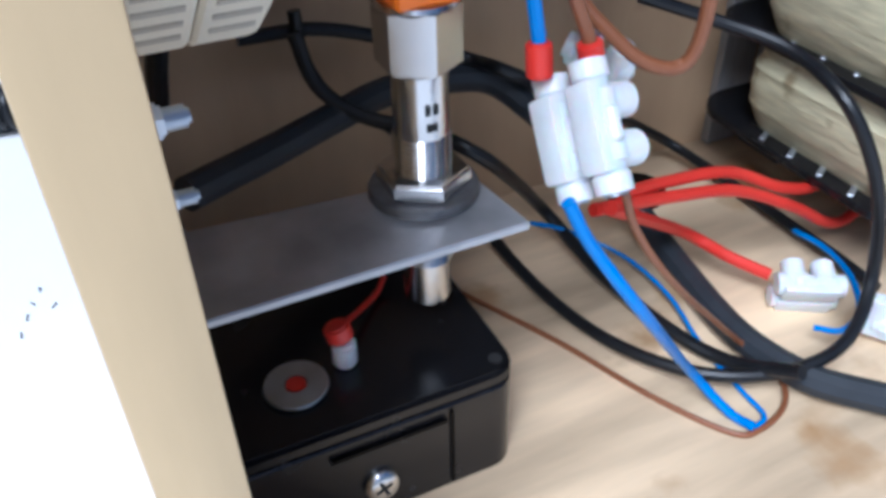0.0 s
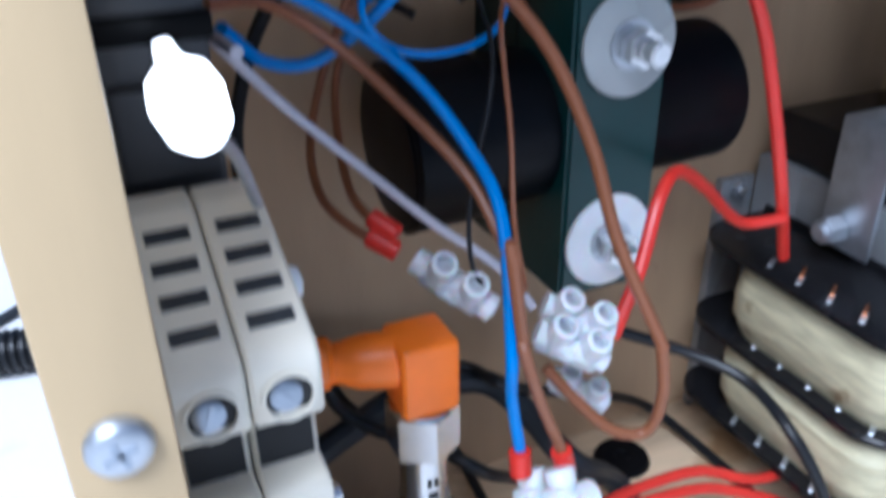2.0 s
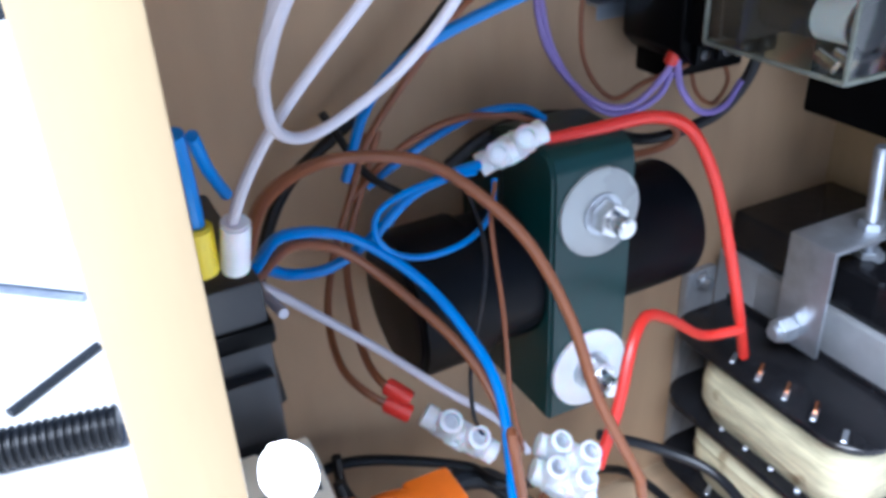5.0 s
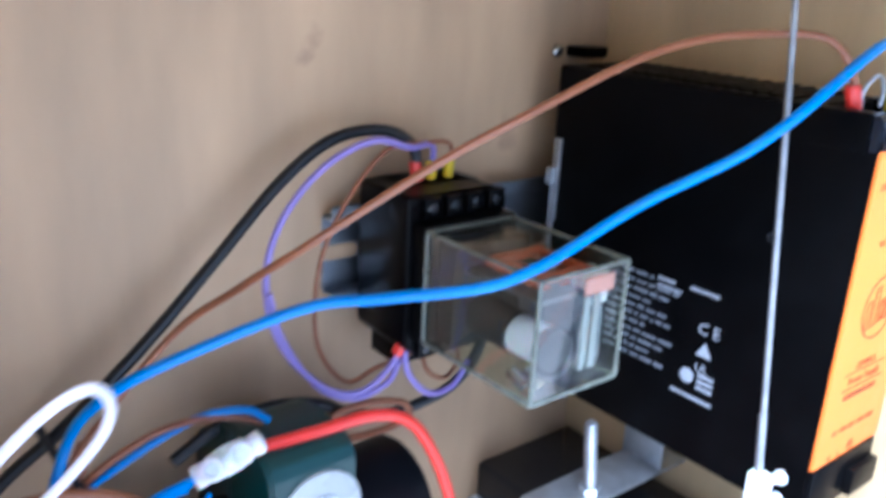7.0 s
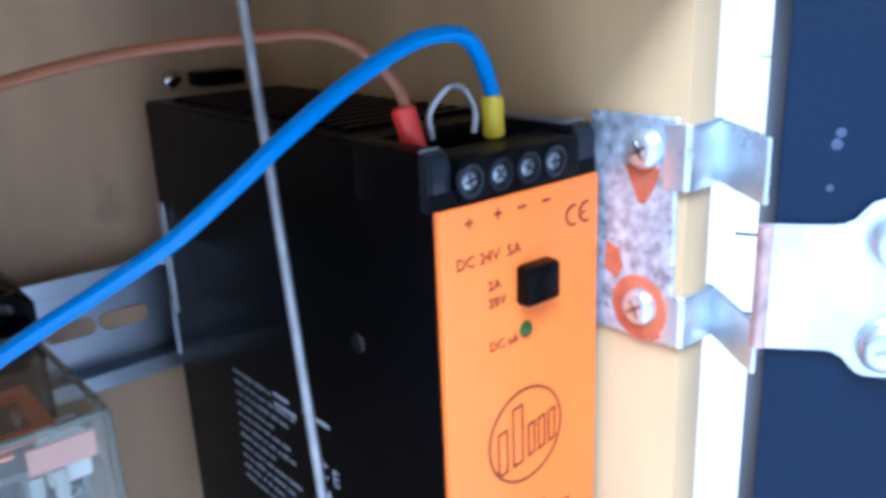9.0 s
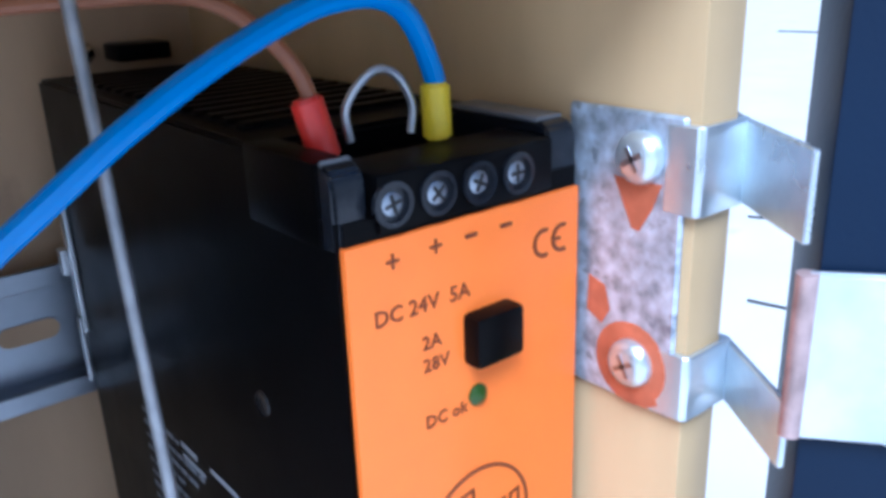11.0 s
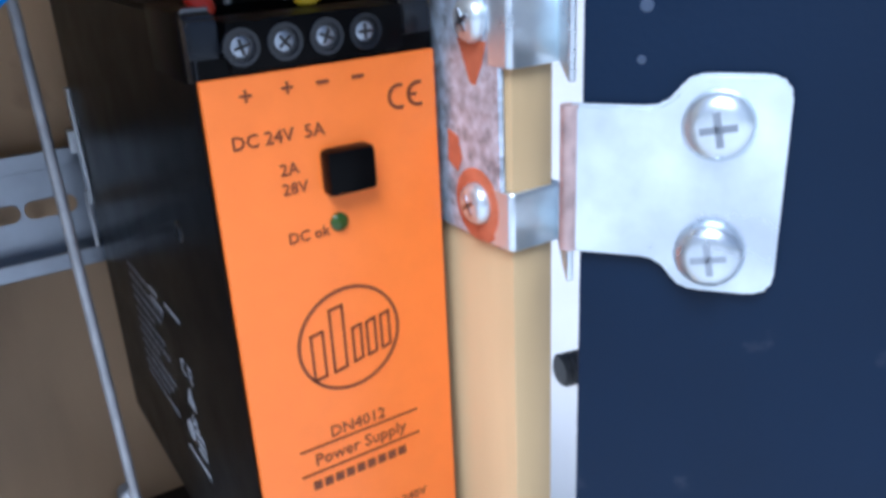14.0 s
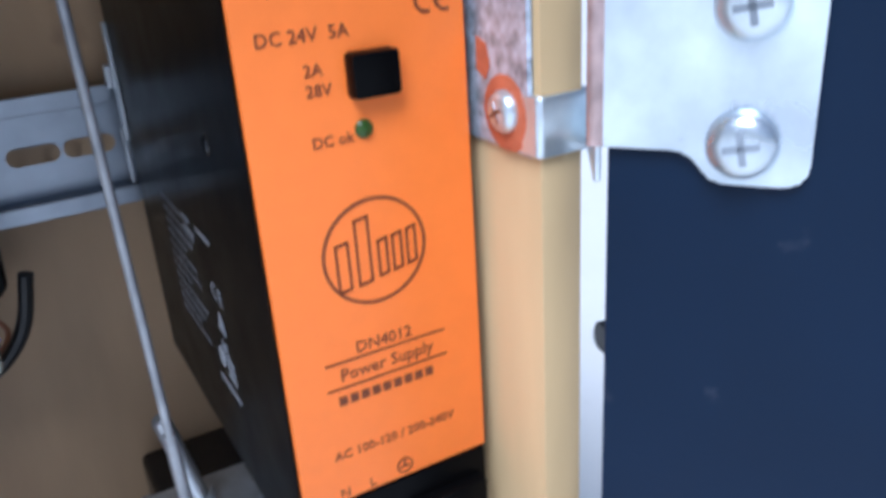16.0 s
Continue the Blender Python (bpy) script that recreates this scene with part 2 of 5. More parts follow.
def wire(name, points, r, material, label, ends=(), group=""):
    """A wire; ends: (which end, length, radius, material, label) for ferrules."""
    w = solid(name, bm_tube(points, r), material, label, "wire", group)
    for which, length, rad, m, lab in ends:
        p = [Vector(v) for v in (points[:2] if which == 0 else points[:-3:-1])]
        way = (p[1] - p[0]).normalized()
        part("ferrule", bm_cyl(p[0] - way * 0.001, p[0] + way * length, rad, seg=14, bevel=0.0004), m, w, lab)
    return w


def bm_head(c, axis, r, h, cross=True, seg=24):
    """A domed screw head with a cross recess."""
    bm = bm_lathe([(r, 0), (r, h * 0.35), (r * 0.86, h * 0.75), (r * 0.55, h), (r * 0.02, h)], seg, c, axis)
    return bm


def bm_cross(c, axis, r, h, spin=20):
    a = join(bm_box(-r * 0.5, r * 0.5, -r * 0.1, r * 0.1, h - 0.0002, h + 0.00012), bm_box(-r * 0.1, r * 0.1, -r * 0.5, r * 0.5, h - 0.0002, h + 0.00012))
    return turned(a, Matrix.Translation(c) @ Vector(axis).to_track_quat("Z", "Y").to_matrix().to_4x4() @ Matrix.Rotation(radians(spin), 4, "Z"))


def bm_hex(p, q, af, bevel=0.0004):
    return bm_cyl(p, q, af / 1.732, seg=6, bevel=bevel)


def bm_text(body, size, m, extrude=0.00006, align="LEFT"):
    cu = bpy.data.curves.new("writing", "FONT")
    cu.body, cu.size, cu.extrude, cu.align_x, cu.resolution_u = body, size, extrude, align, 2
    ob = bpy.data.objects.new("writing", cu)
    scene.collection.objects.link(ob)
    bpy.context.view_layer.update()
    me = bpy.data.meshes.new_from_object(ob.evaluated_get(bpy.context.evaluated_depsgraph_get()))
    bm = bmesh.new()
    bm.from_mesh(me)
    bpy.data.objects.remove(ob)
    bpy.data.curves.remove(cu)
    bpy.data.meshes.remove(me)
    return turned(bm, m)


FRONT = Matrix.Rotation(radians(90), 4, "X")           # text on a face that looks to -y
SIDE = Matrix.Rotation(radians(-90), 4, "Z") @ FRONT   # text on a face that looks to -x

# ---- the box ----
XL, XR, YB, YF, ZF, ZC, TH = -0.2400, 0.0424, 0.1340, -0.0208, 0.0160, 0.3400, 0.0095
YFR, THR = -0.0172, 0.0082
tagged(new("ground", to_mesh("ground", bm_box(-400, 400, -400, 400, -0.02, 0.0), WHITE_TABLE)), "pale white laminate table top under the wooden box", "table top", kind="structure")
solid("floor", bm_box(XL - TH, XR + TH, YF, YB, ZF - TH, ZF, 0.0006), PLYX, "light plywood floor board of the box with dark grain", "floor", kind="structure")
solid("wall_back", bm_box(XL - TH, XR + TH, YB, YB + TH, ZF - TH, ZC + TH), PLY, "brownish plywood back panel of the box", "wall", kind="structure")
solid("wall_left", bm_box(XL - TH, XL, YF, YB, ZF, ZC, 0.0005), EDGE, "plywood side panel of the box with sealed pale edge", "wall", kind="structure")
solid("wall_right", bm_box(XR, XR + THR, YFR, YB, ZF, ZC, 0.0005), EDGE, "plywood side panel of the box beside the power supply", "wall", kind="structure")
solid("ceiling", bm_box(XL - TH, XR + TH, YF, YB, ZC, ZC + TH, 0.0005), EDGE, "plywood top board of the box", "ceiling", kind="structure")

CHEEK = mat("blue_black_plastic", (0.009, 0.011, 0.016), 0.24, vary=0.12, scale=150)
# Pale grey that paints the sky's reflection onto the black cheek tops.
CHEEK_SHEEN = mat("pale_cheek_sheen", (0.17, 0.18, 0.20), 0.35, vary=0.1)
BUTTON_PLATE = mat("satin_white_plate", (0.32, 0.34, 0.365), 0.4, vary=0.08, scale=60)
BEZEL = mat("dark_bezel_plastic", (0.003, 0.004, 0.007), 0.36, vary=0.1)
PRINT_DIM = mat("grey_print", (0.20, 0.22, 0.26), 0.6)
ROD_STEEL = mat("dull_rod_steel", (0.30, 0.31, 0.33), 0.40, 0.6, vary=0.25, scale=200)
YOKE = mat("dull_yoke_steel", (0.16, 0.16, 0.165), 0.5, 0.5, vary=0.3, scale=200)
GREY_NYLON = mat("pale_grey_nylon", (0.36, 0.38, 0.38), 0.3, vary=0.08)

# ---- power supply ----
psu = thing("power_supply", "black and orange rail-mounted power supply unit beside the side panel", "power supply", (0.02, 0.06, 0.186))
W_ = lambda *a: at_world(part(*a))
body = W_("body", bm_prism([(0.0006, 0.1862), (0.117, 0.1862), (0.117, 0.3092), (0.0205, 0.3092), (0.0205, 0.3035), (0.0006, 0.3035)], "x", 0.0, 0.040, 0.0007), BLACK, psu, "matt black plastic housing")
for x0, x1, y_ in ((-0.0001, 0.0046, 0.0042), (0.0345, 0.0401, 0.0222)):
    W_("cheek", bm_prism([(0.0010, 0.2990), (y_, 0.2990), (y_, 0.3094), (0.0034, 0.3094), (0.0017, 0.3086), (0.0010, 0.3068)], "x", x0, x1, 0.0005), CHEEK, psu)
    # Added pale strip: the sheen on the cheek top is put into its colour.
    W_("cheek_cap", bm_box(x0 + 0.0003, x1 - 0.0003, 0.0036, y_ - 0.0004, 0.3090, 0.3098, 0.0003), CHEEK_SHEEN, psu, "pale grey worn cheek edge")
W_("cheek", bm_box(-0.0002, 0.0046, 0.0044, 0.0222, 0.2990, 0.3094, 0.0005), BLACK, psu)
W_("front_plate", bm_box(0.0003, 0.0396, 0.0, 0.0012, 0.2042, 0.3000, 0.0003), ORANGE, psu, "bright orange printed front plate")
for k in range(16):
    part("vent_rib", bm_box(0.004, 0.036, 0.030 + 0.005 * k, 0.0325 + 0.005 * k, 0.3088, 0.3101, 0.0003, 1), BLACK, body)
term = W_("output_strip", bm_box(0.0052, 0.0340, -0.0002, 0.010, 0.3006, 0.3078, 0.0006), BLACK, psu, "black terminal strip with four screws")
for k, x in enumerate((0.0070, 0.0137, 0.0204, 0.0270)):
    part("screw_hole", bm_lathe([(0.0028, 0), (0.0028, 0.0008), (0.0022, 0.0008), (0.0022, 0.0002)], 16, (x, -0.0001, 0.3042), (0, -1, 0)), CHEEK, term)
    sc_ = part("screw", bm_lathe([(0.0015, 0), (0.0015, 0.0003), (0.0012, 0.0005), (0.0003, 0.0005)], 14, (x, -0.0001, 0.3042), (0, -1, 0)), STEEL_RAIL, term, "steel terminal screw")
    part("recess", bm_cross((x, -0.0001, 0.3042), (0, -1, 0), 0.0024, 0.0005, 15 + 25 * k), DARK, sc_)
low = W_("input_strip", join(bm_box(0.0012, 0.0388, -0.0002, 0.006, 0.1875, 0.2036, 0.0006), bm_box(0.022, 0.038, -0.0030, 0.002, 0.189, 0.198, 0.0006)), BLACK, psu, "black input terminal strip")
W_("button", bm_box(0.0176, 0.0260, -0.0030, 0.001, 0.2796, 0.2869, 0.0009, 2), BLACK, psu, "square black jumper cap")
W_("indicator", bm_lathe([(0.0016, 0), (0.0016, 0.0003), (0.001, 0.0009), (0.0001, 0.0011)], 16, (0.0197, 0.0, 0.2744), (0, -1, 0)), LED_GREEN, psu, "small lit green indicator")


def front_print(body, size, x, z, align="LEFT", tilt=0):
    W_("writing", bm_text(body, size, Matrix.Translation((x, -0.0001, z)) @ FRONT, 0.00008, align), PRINT, psu)


front_print("+", 0.0040, 0.0068, 0.2957, "CENTER")
front_print("+", 0.0040, 0.0134, 0.2960, "CENTER")
W_("writing", join(bm_box(0.0182, 0.0202, -0.0002, 0.0002, 0.2972, 0.2977), bm_box(0.0243, 0.0263, -0.0002, 0.0002, 0.2972, 0.2977)), PRINT, psu)
front_print("DC 24V  5A", 0.0030, 0.0036, 0.2893)
front_print("2A", 0.0027, 0.0122, 0.2840, "CENTER")
front_print("28V", 0.0027, 0.0128, 0.2808, "CENTER")
front_print("DC ok", 0.0026, 0.0178, 0.2726, "RIGHT")
front_print("DN4012", 0.0032, 0.0195, 0.2345, "CENTER")
front_print("Power Supply", 0.0034, 0.0198, 0.2298, "CENTER")
front_print("AC 100-120 / 200-240V", 0.0026, 0.0200, 0.2135, "CENTER")
front_print("N     L", 0.0028, 0.0112, 0.2050, "CENTER")


def front_bar(x0, x1, z0, z1):
    W_("printed_line", bm_box(x0, x1, -0.0002, 0.0002, z0, z1), PRINT, psu)


front_bar(0.0078, 0.0318, 0.2334, 0.2337)
front_bar(0.0076, 0.0320, 0.2282, 0.2285)
for k in range(9):
    front_bar(0.0096 + 0.0022 * k, 0.0112 + 0.0022 * k, 0.2249, 0.2266)


def ring(cx, cz, r, w, seg=40, turn=(0, 360)):
    bm = bmesh.new()
    full = turn == (0, 360)
    n = seg if full else seg + 1
    pts = []
    for k in range(n):
        a = radians(turn[0] + (turn[1] - turn[0]) * k / seg)
        pts.append([bm.verts.new((cx + q * math.cos(a), y, cz + q * math.sin(a))) for q, y in ((r - w, 0.0002), (r, 0.0002), (r, -0.0002), (r - w, -0.0002))])
    for k in range(n if full else n - 1):
        a, b = pts[k], pts[(k + 1) % n]
        for j in range(4):
            bm.faces.new((a[j], a[(j + 1) % 4], b[(j + 1) % 4], b[j]))
    bmesh.ops.recalc_face_normals(bm, faces=bm.faces)
    return bm


# maker's round mark as outlined bars, and the conformity mark as arcs
def outline(points, w=0.00042, closed=True):
    """Thin printed line along flat points on the front plate."""
    bars = []
    for (x0, z0), (x1, z1) in zip(points, points[1:] + points[:1] if closed else points[1:]):
        d = math.hypot(x1 - x0, z1 - z0)
        bars.append(turned(bm_box(-w / 2, d + w / 2, -0.0002, 0.0002, -w / 2, w / 2), Matrix.Translation((x0, 0, z0)) @ Matrix.Rotation(-math.atan2(z1 - z0, x1 - x0), 4, "Y")))
    return join(*bars)


MX, MZ = 0.0195, 0.2529
W_("round_mark", ring(MX, MZ, 0.0098, 0.0005), PRINT, psu)
for u0, u1, v0, v1 in ((-0.0072, -0.0050, -0.0062, 0.0024), (-0.0034, -0.0010, -0.0057, 0.0062), (0.0006, 0.0022, -0.0049, 0.0016), (0.0034, 0.0050, -0.0045, 0.0020), (0.0062, 0.0078, -0.0040, 0.0025)):
    W_("mark_bar", outline([(MX + u0, MZ + v0), (MX + u1, MZ + v0 + 0.0004), (MX + u1, MZ + v1 + 0.0004), (MX + u0, MZ + v1)]), PRINT, psu)
W_("conformity_mark", join(ring(0.0325, 0.2932, 0.0021, 0.0005, 20, (70, 290)), ring(0.0361, 0.2932, 0.0021, 0.0005, 20, (70, 290)), bm_box(0.0342, 0.0357, -0.0002, 0.0002, 0.2930, 0.2934)), PRINT, psu)
W_("earth_mark", join(ring(0.0212, 0.2068, 0.0017, 0.0003), bm_box(0.0202, 0.0222, -0.0002, 0.0002, 0.2065, 0.2068), bm_box(0.0210, 0.0214, -0.0002, 0.0002, 0.2065, 0.2081)), PRINT, psu)


def side_bar(y0, y1, z0, z1):
    return bm_box(-0.00008, 0.0006, y0, y1, z0, z1)


rng = random.Random(5)
for k in range(11):
    z, y = 0.2440 - 0.0030 * k, 0.0835
    end = 0.058 - 0.003 * rng.random() if k % 3 else 0.066
    while y > end:
        ln_ = 0.0016 + 0.0045 * rng.random()
        W_("rating_label_word", side_bar(y - ln_, y, z, z + 0.0008 + 0.0004 * rng.random()), PRINT_DIM, psu)
        y -= ln_ + 0.0009
W_("rating_label_heading", join(side_bar(0.056, 0.063, 0.2448, 0.2460), side_bar(0.053, 0.063, 0.2425, 0.2434), side_bar(0.039, 0.050, 0.2455, 0.2464)), PRINT_W, psu)
for body_, size_, y_, z_ in (("C E", 0.0056, 0.0450, 0.2320), ("UL", 0.0040, 0.0440, 0.2190)):
    W_("approval_mark", bm_text(body_, size_, Matrix.Translation((0.0, y_, z_)) @ SIDE, 0.00008), PRINT_W, psu)
W_("approval_mark", bm_prism([(0.0445, 0.2245), (0.0385, 0.2245), (0.0415, 0.2295)], "x", -0.00009, 0.0005), PRINT_W, psu)
W_("approval_mark", bm_lathe([(0.0026, 0), (0.0026, 0.00012)], 20, (0.0, 0.0465, 0.2160), (-1, 0, 0)), PRINT_W, psu)
for k in range(3):
    W_("rating_label_line", side_bar(0.0365, 0.0425, 0.2172 - 0.0022 * k, 0.2183 - 0.0022 * k), PRINT_W, psu)
W_("rating_label_line", side_bar(0.036, 0.052, 0.2085, 0.2095), PRINT_W, psu)
W_("rivet", bm_lathe([(0.0021, 0), (0.0019, 0.0003), (0.0008, 0.0001), (0.0001, 0.0001)], 18, (0.0, 0.0253, 0.2699), (-1, 0, 0)), BLACK_BOX, psu)
W_("rail_clip", join(bm_box(-0.0014, -0.0002, 0.1120, 0.1150, 0.252, 0.283, 0.0003), bm_box(-0.0030, -0.0012, 0.1135, 0.1165, 0.266, 0.272, 0.0003), bm_box(-0.0022, -0.0013, 0.1120, 0.1140, 0.240, 0.256, 0.0003)), STEEL, psu, "bright metal rail clip")
wire("test_lead_ring", [(0.0105, 0.013, 0.309), (0.0102, 0.013, 0.3135), (0.0135, 0.012, 0.3175), (0.0172, 0.012, 0.3170), (0.0198, 0.012, 0.3130), (0.0195, 0.012, 0.309)], 0.0006, STEEL, "bent bare metal wire loop over the power supply terminals")
solid("cable_clip", join(bm_box(0.0200, 0.0330, 0.124, YB, 0.3100, 0.3140, 0.0008)), BLACK, "small black plastic clip on back panel above power supply", "clip")
scr_ = thing("wall_screw", "bright round screw head in the back panel", "screw", (0.0150, YB, 0.3120))
part("head", bm_head((0, 0, 0), (0, -1, 0), 0.0028, 0.002), CHROME, scr_)
part("recess", bm_cross((0, 0, 0), (0, -1, 0), 0.0028, 0.002), DARK, scr_)

# ---- mounting rail, socket and relay ----
rail = thing("mounting_rail", "slotted galvanised rail screwed to back panel", "rail", (-0.03, YB, 0.2475))
ZR = 0.2475
for name, z0, z1, y0, y1 in (("flange", ZR + 0.0125, ZR + 0.0175, YB - 0.0075, YB - 0.0065), ("flange", ZR - 0.0175, ZR - 0.0125, YB - 0.0075, YB - 0.0065), ("side", ZR + 0.0125, ZR + 0.0135, YB - 0.0065, YB - 0.001), ("side", ZR - 0.0135, ZR - 0.0125, YB - 0.0065, YB - 0.001)):
    W_(name, bm_box(-0.088, XR, y0, y1, z0, z1, 0.0002, 1), STEEL_RAIL, rail)
web = W_("web", bm_box(-0.088, XR, YB - 0.0012, YB - 0.0002, ZR - 0.0125, ZR + 0.0125), STEEL_RAIL, rail)
for x in (-0.0815, -0.0240, -0.0090):
    part("slot", join(bm_box(x - 0.0045, x + 0.0045, YB - 0.0016, YB - 0.0005, ZR - 0.0026, ZR + 0.0026), bm_cyl((x - 0.0045, YB - 0.0016, ZR), (x - 0.0045, YB - 0.0005, ZR), 0.0026, seg=16), bm_cyl((x + 0.0045, YB - 0.0016, ZR), (x + 0.0045, YB - 0.0005, ZR), 0.0026, seg=16)), PLY, web, "slot showing the wooden panel behind")

socket = thing("relay_socket", "black screw-terminal relay socket clipped onto the rail", "relay socket", (-0.057, 0.11, 0.22))
W_("base", bm_prism([(-0.0785, 0.2250), (-0.0735, 0.2200), (-0.0425, 0.2200), (-0.0385, 0.2240), (-0.0385, 0.2700), (-0.0445, 0.2740), (-0.0785, 0.2740)], "y", 0.0985, YB - 0.0078, 0.0008, 1), BLACK, socket)
W_("plug_seat", bm_box(-0.0760, -0.0400, 0.0915, 0.1000, 0.2270, 0.2660, 0.0010), BLACK, socket)
W_("rear_block", bm_box(-0.0740, -0.0430, 0.1080, YB - 0.010, 0.2130, 0.2740, 0.0010), BLACK, socket)
for x in (-0.0705, -0.0620, -0.0535, -0.0450):
    for z in (0.2700, 0.2235):
        t_ = W_("terminal_tower", bm_box(x - 0.0034, x + 0.0034, 0.0962, 0.1000, z - 0.0032, z + 0.0032, 0.0005), BLACK, socket)
        part("screw", join(bm_head((x, 0.0962, z), (0, -1, 0), 0.0022, 0.0008)), BLACK_BOX, t_)

relay = thing("relay", "clear cube relay with visible coil plugged into black socket", "relay", (-0.059, 0.07, 0.229))
RX0, RX1, RY0, RY1, RZ0, RZ1 = -0.0765, -0.0425, 0.0430, 0.0912, 0.2292, 0.2650
g = 0.0011
for nm, b in (("front_pane", (RX0, RX1, RY0, RY0 + g, RZ0, RZ1)), ("side_pane", (RX0, RX0 + g, RY0 + g, RY1, RZ0, RZ1)), ("side_pane", (RX1 - g, RX1, RY0 + g, RY1, RZ0, RZ1)), ("top_pane", (RX0 + g, RX1 - g, RY0 + g, RY1, RZ1 - g, RZ1)), ("bottom_pane", (RX0 + g, RX1 - g, RY0 + g, RY1, RZ0, RZ0 + g))):
    W_(nm, bm_box(*b, 0.0003), CLEAR, relay, "clear moulded plastic cover").visible_shadow = False
e_ = 0.0006
W_("cover_edges", join(*[bm_box(x - e_, x + e_, y - e_, y + e_, RZ0, RZ1, 0.0002, 1) for x in (RX0, RX1) for y in (RY0, RY1)], *[bm_box(RX0, RX1, y - e_, y + e_, z - e_, z + e_, 0.0002, 1) for y in (RY0, RY1) for z in (RZ0, RZ1)], *[bm_box(x - e_, x + e_, RY0, RY1, z - e_, z + e_, 0.0002, 1) for x in (RX0, RX1) for z in (RZ0, RZ1)]), CLEAR_EDGE, relay, "pale thick edges of the clear cover")
W_("foot", bm_box(RX0 + 0.0015, RX1 - 0.0015, RY1 - 0.004, RY1, RZ0 + 0.0015, RZ1 - 0.0015), DARK, relay)
W_("coil", bm_cyl((-0.0640, 0.0505, 0.2405), (-0.0640, 0.0625, 0.2405), 0.0060, seg=28, bevel=0.0008), CONN, relay, "coil wrapped in white paper")
for y_, l_, r_ in ((0.0474, 0.0030, 0.0063), (0.0626, 0.0160, 0.0064)):
    W_("coil_cheek", bm_cyl((-0.0640, y_, 0.2405), (-0.0640, y_ + l_, 0.2405), r_, seg=28), DARK, relay)
W_("yoke", join(bm_box(-0.0700, -0.0480, 0.0490, 0.0860, 0.2545, 0.2560, 0.0003), bm_box(-0.0570, -0.0490, 0.0485, 0.0500, 0.2330, 0.2560, 0.0003)), YOKE, relay, "bent steel yoke")
for k in range(3):
    W_("contact_spring", bm_box(-0.0690 + 0.0080 * k, -0.0650 + 0.0080 * k, 0.0500, 0.0850, 0.2585, 0.2590), COPPER, relay, "copper contact spring")
W_("contact_carrier", bm_box(-0.0530, -0.0455, 0.0465, 0.0540, 0.2520, 0.2615, 0.0005), CONN, relay)
RESIN = mat("red_brown_resin", (0.60, 0.13, 0.045), 0.4)
for b_ in ((-0.0700, -0.0490, 0.0500, 0.0530), (-0.0700, -0.0490, 0.0690, 0.0720), (-0.0700, -0.0672, 0.0530, 0.0690), (-0.0518, -0.0490, 0.0530, 0.0690)):
    W_("contact_frame", bm_box(*b_, 0.2600, 0.2622, 0.0004), RESIN, relay, "red-brown contact frame")
for x_ in (-0.0655, -0.0595, -0.0535):
    W_("contact_rivet", bm_cyl((x_, 0.0610, 0.2590), (x_, 0.0610, 0.2612), 0.0013, seg=12), CHROME, relay)
W_("armature", bm_box(-0.0572, -0.0475, 0.0455, 0.0470, 0.2345, 0.2500, 0.0004), YOKE, relay, "dull steel armature plate")
W_("side_frame", bm_box(-0.0476, -0.0462, 0.0470, 0.0850, 0.2320, 0.2560, 0.0004), YOKE, relay, "grey steel side frame")
for x_ in (-0.0555, -0.0515):
    W_("contact_post", bm_box(x_ - 0.0012, x_ + 0.0012, 0.0446, 0.0456, 0.2335, 0.2560, 0.0003), GREY_NYLON, relay, "pale plastic contact post")
W_("coil_lead", bm_tube([(-0.0690, 0.0500, 0.2330), (-0.0650, 0.0465, 0.2325), (-0.0600, 0.0460, 0.2350), (-0.0575, 0.0460, 0.2400), (-0.0570, 0.0475, 0.2460)], 0.0006, 8, 4), BLACK_WIRE, relay)
W_("base_block", bm_box(-0.0745, -0.0445, 0.0800, 0.0870, 0.2312, 0.2620, 0.0006), DARK, relay, "dark moulded contact base")
W_("flag", bm_box(-0.0560, -0.0445, 0.0455, 0.0463, 0.2560, 0.2610), mat("pale_red_flag", (0.70, 0.34, 0.28), 0.5), relay, "pale red test flag")
W_("pull_spring", bm_tube([(-0.0500 + 0.0015 * math.cos(k * 1.57), 0.0460 + 0.0015 * math.sin(k * 1.57), 0.2360 + 0.0004 * k) for k in range(40)], 0.00035, 6, 2), STEEL, relay)
W_("solder_pin", join(bm_cyl((-0.0720, 0.0500, 0.2310), (-0.0720, 0.0560, 0.2330), 0.0016), bm_cyl((-0.0680, 0.0480, 0.2312), (-0.0680, 0.0540, 0.2330), 0.0016)), CHROME, relay)

# ---- rod ----
rod = thing("hanging_rod", "thin vertical metal rod with white push-on terminal", "rod", (-0.0183, 0.0155, 0.15))
W_("rod", bm_cyl((-0.0186, -0.0005, 0.146), (-0.0191, 0.0209, ZC), 0.00085, seg=12), ROD_STEEL, rod)
W_("sleeve", bm_cyl((-0.0186, -0.0005, 0.146), (-0.0188, 0.0085, 0.2260), 0.0012, seg=12, bevel=0.0004), ROD_STEEL, rod)
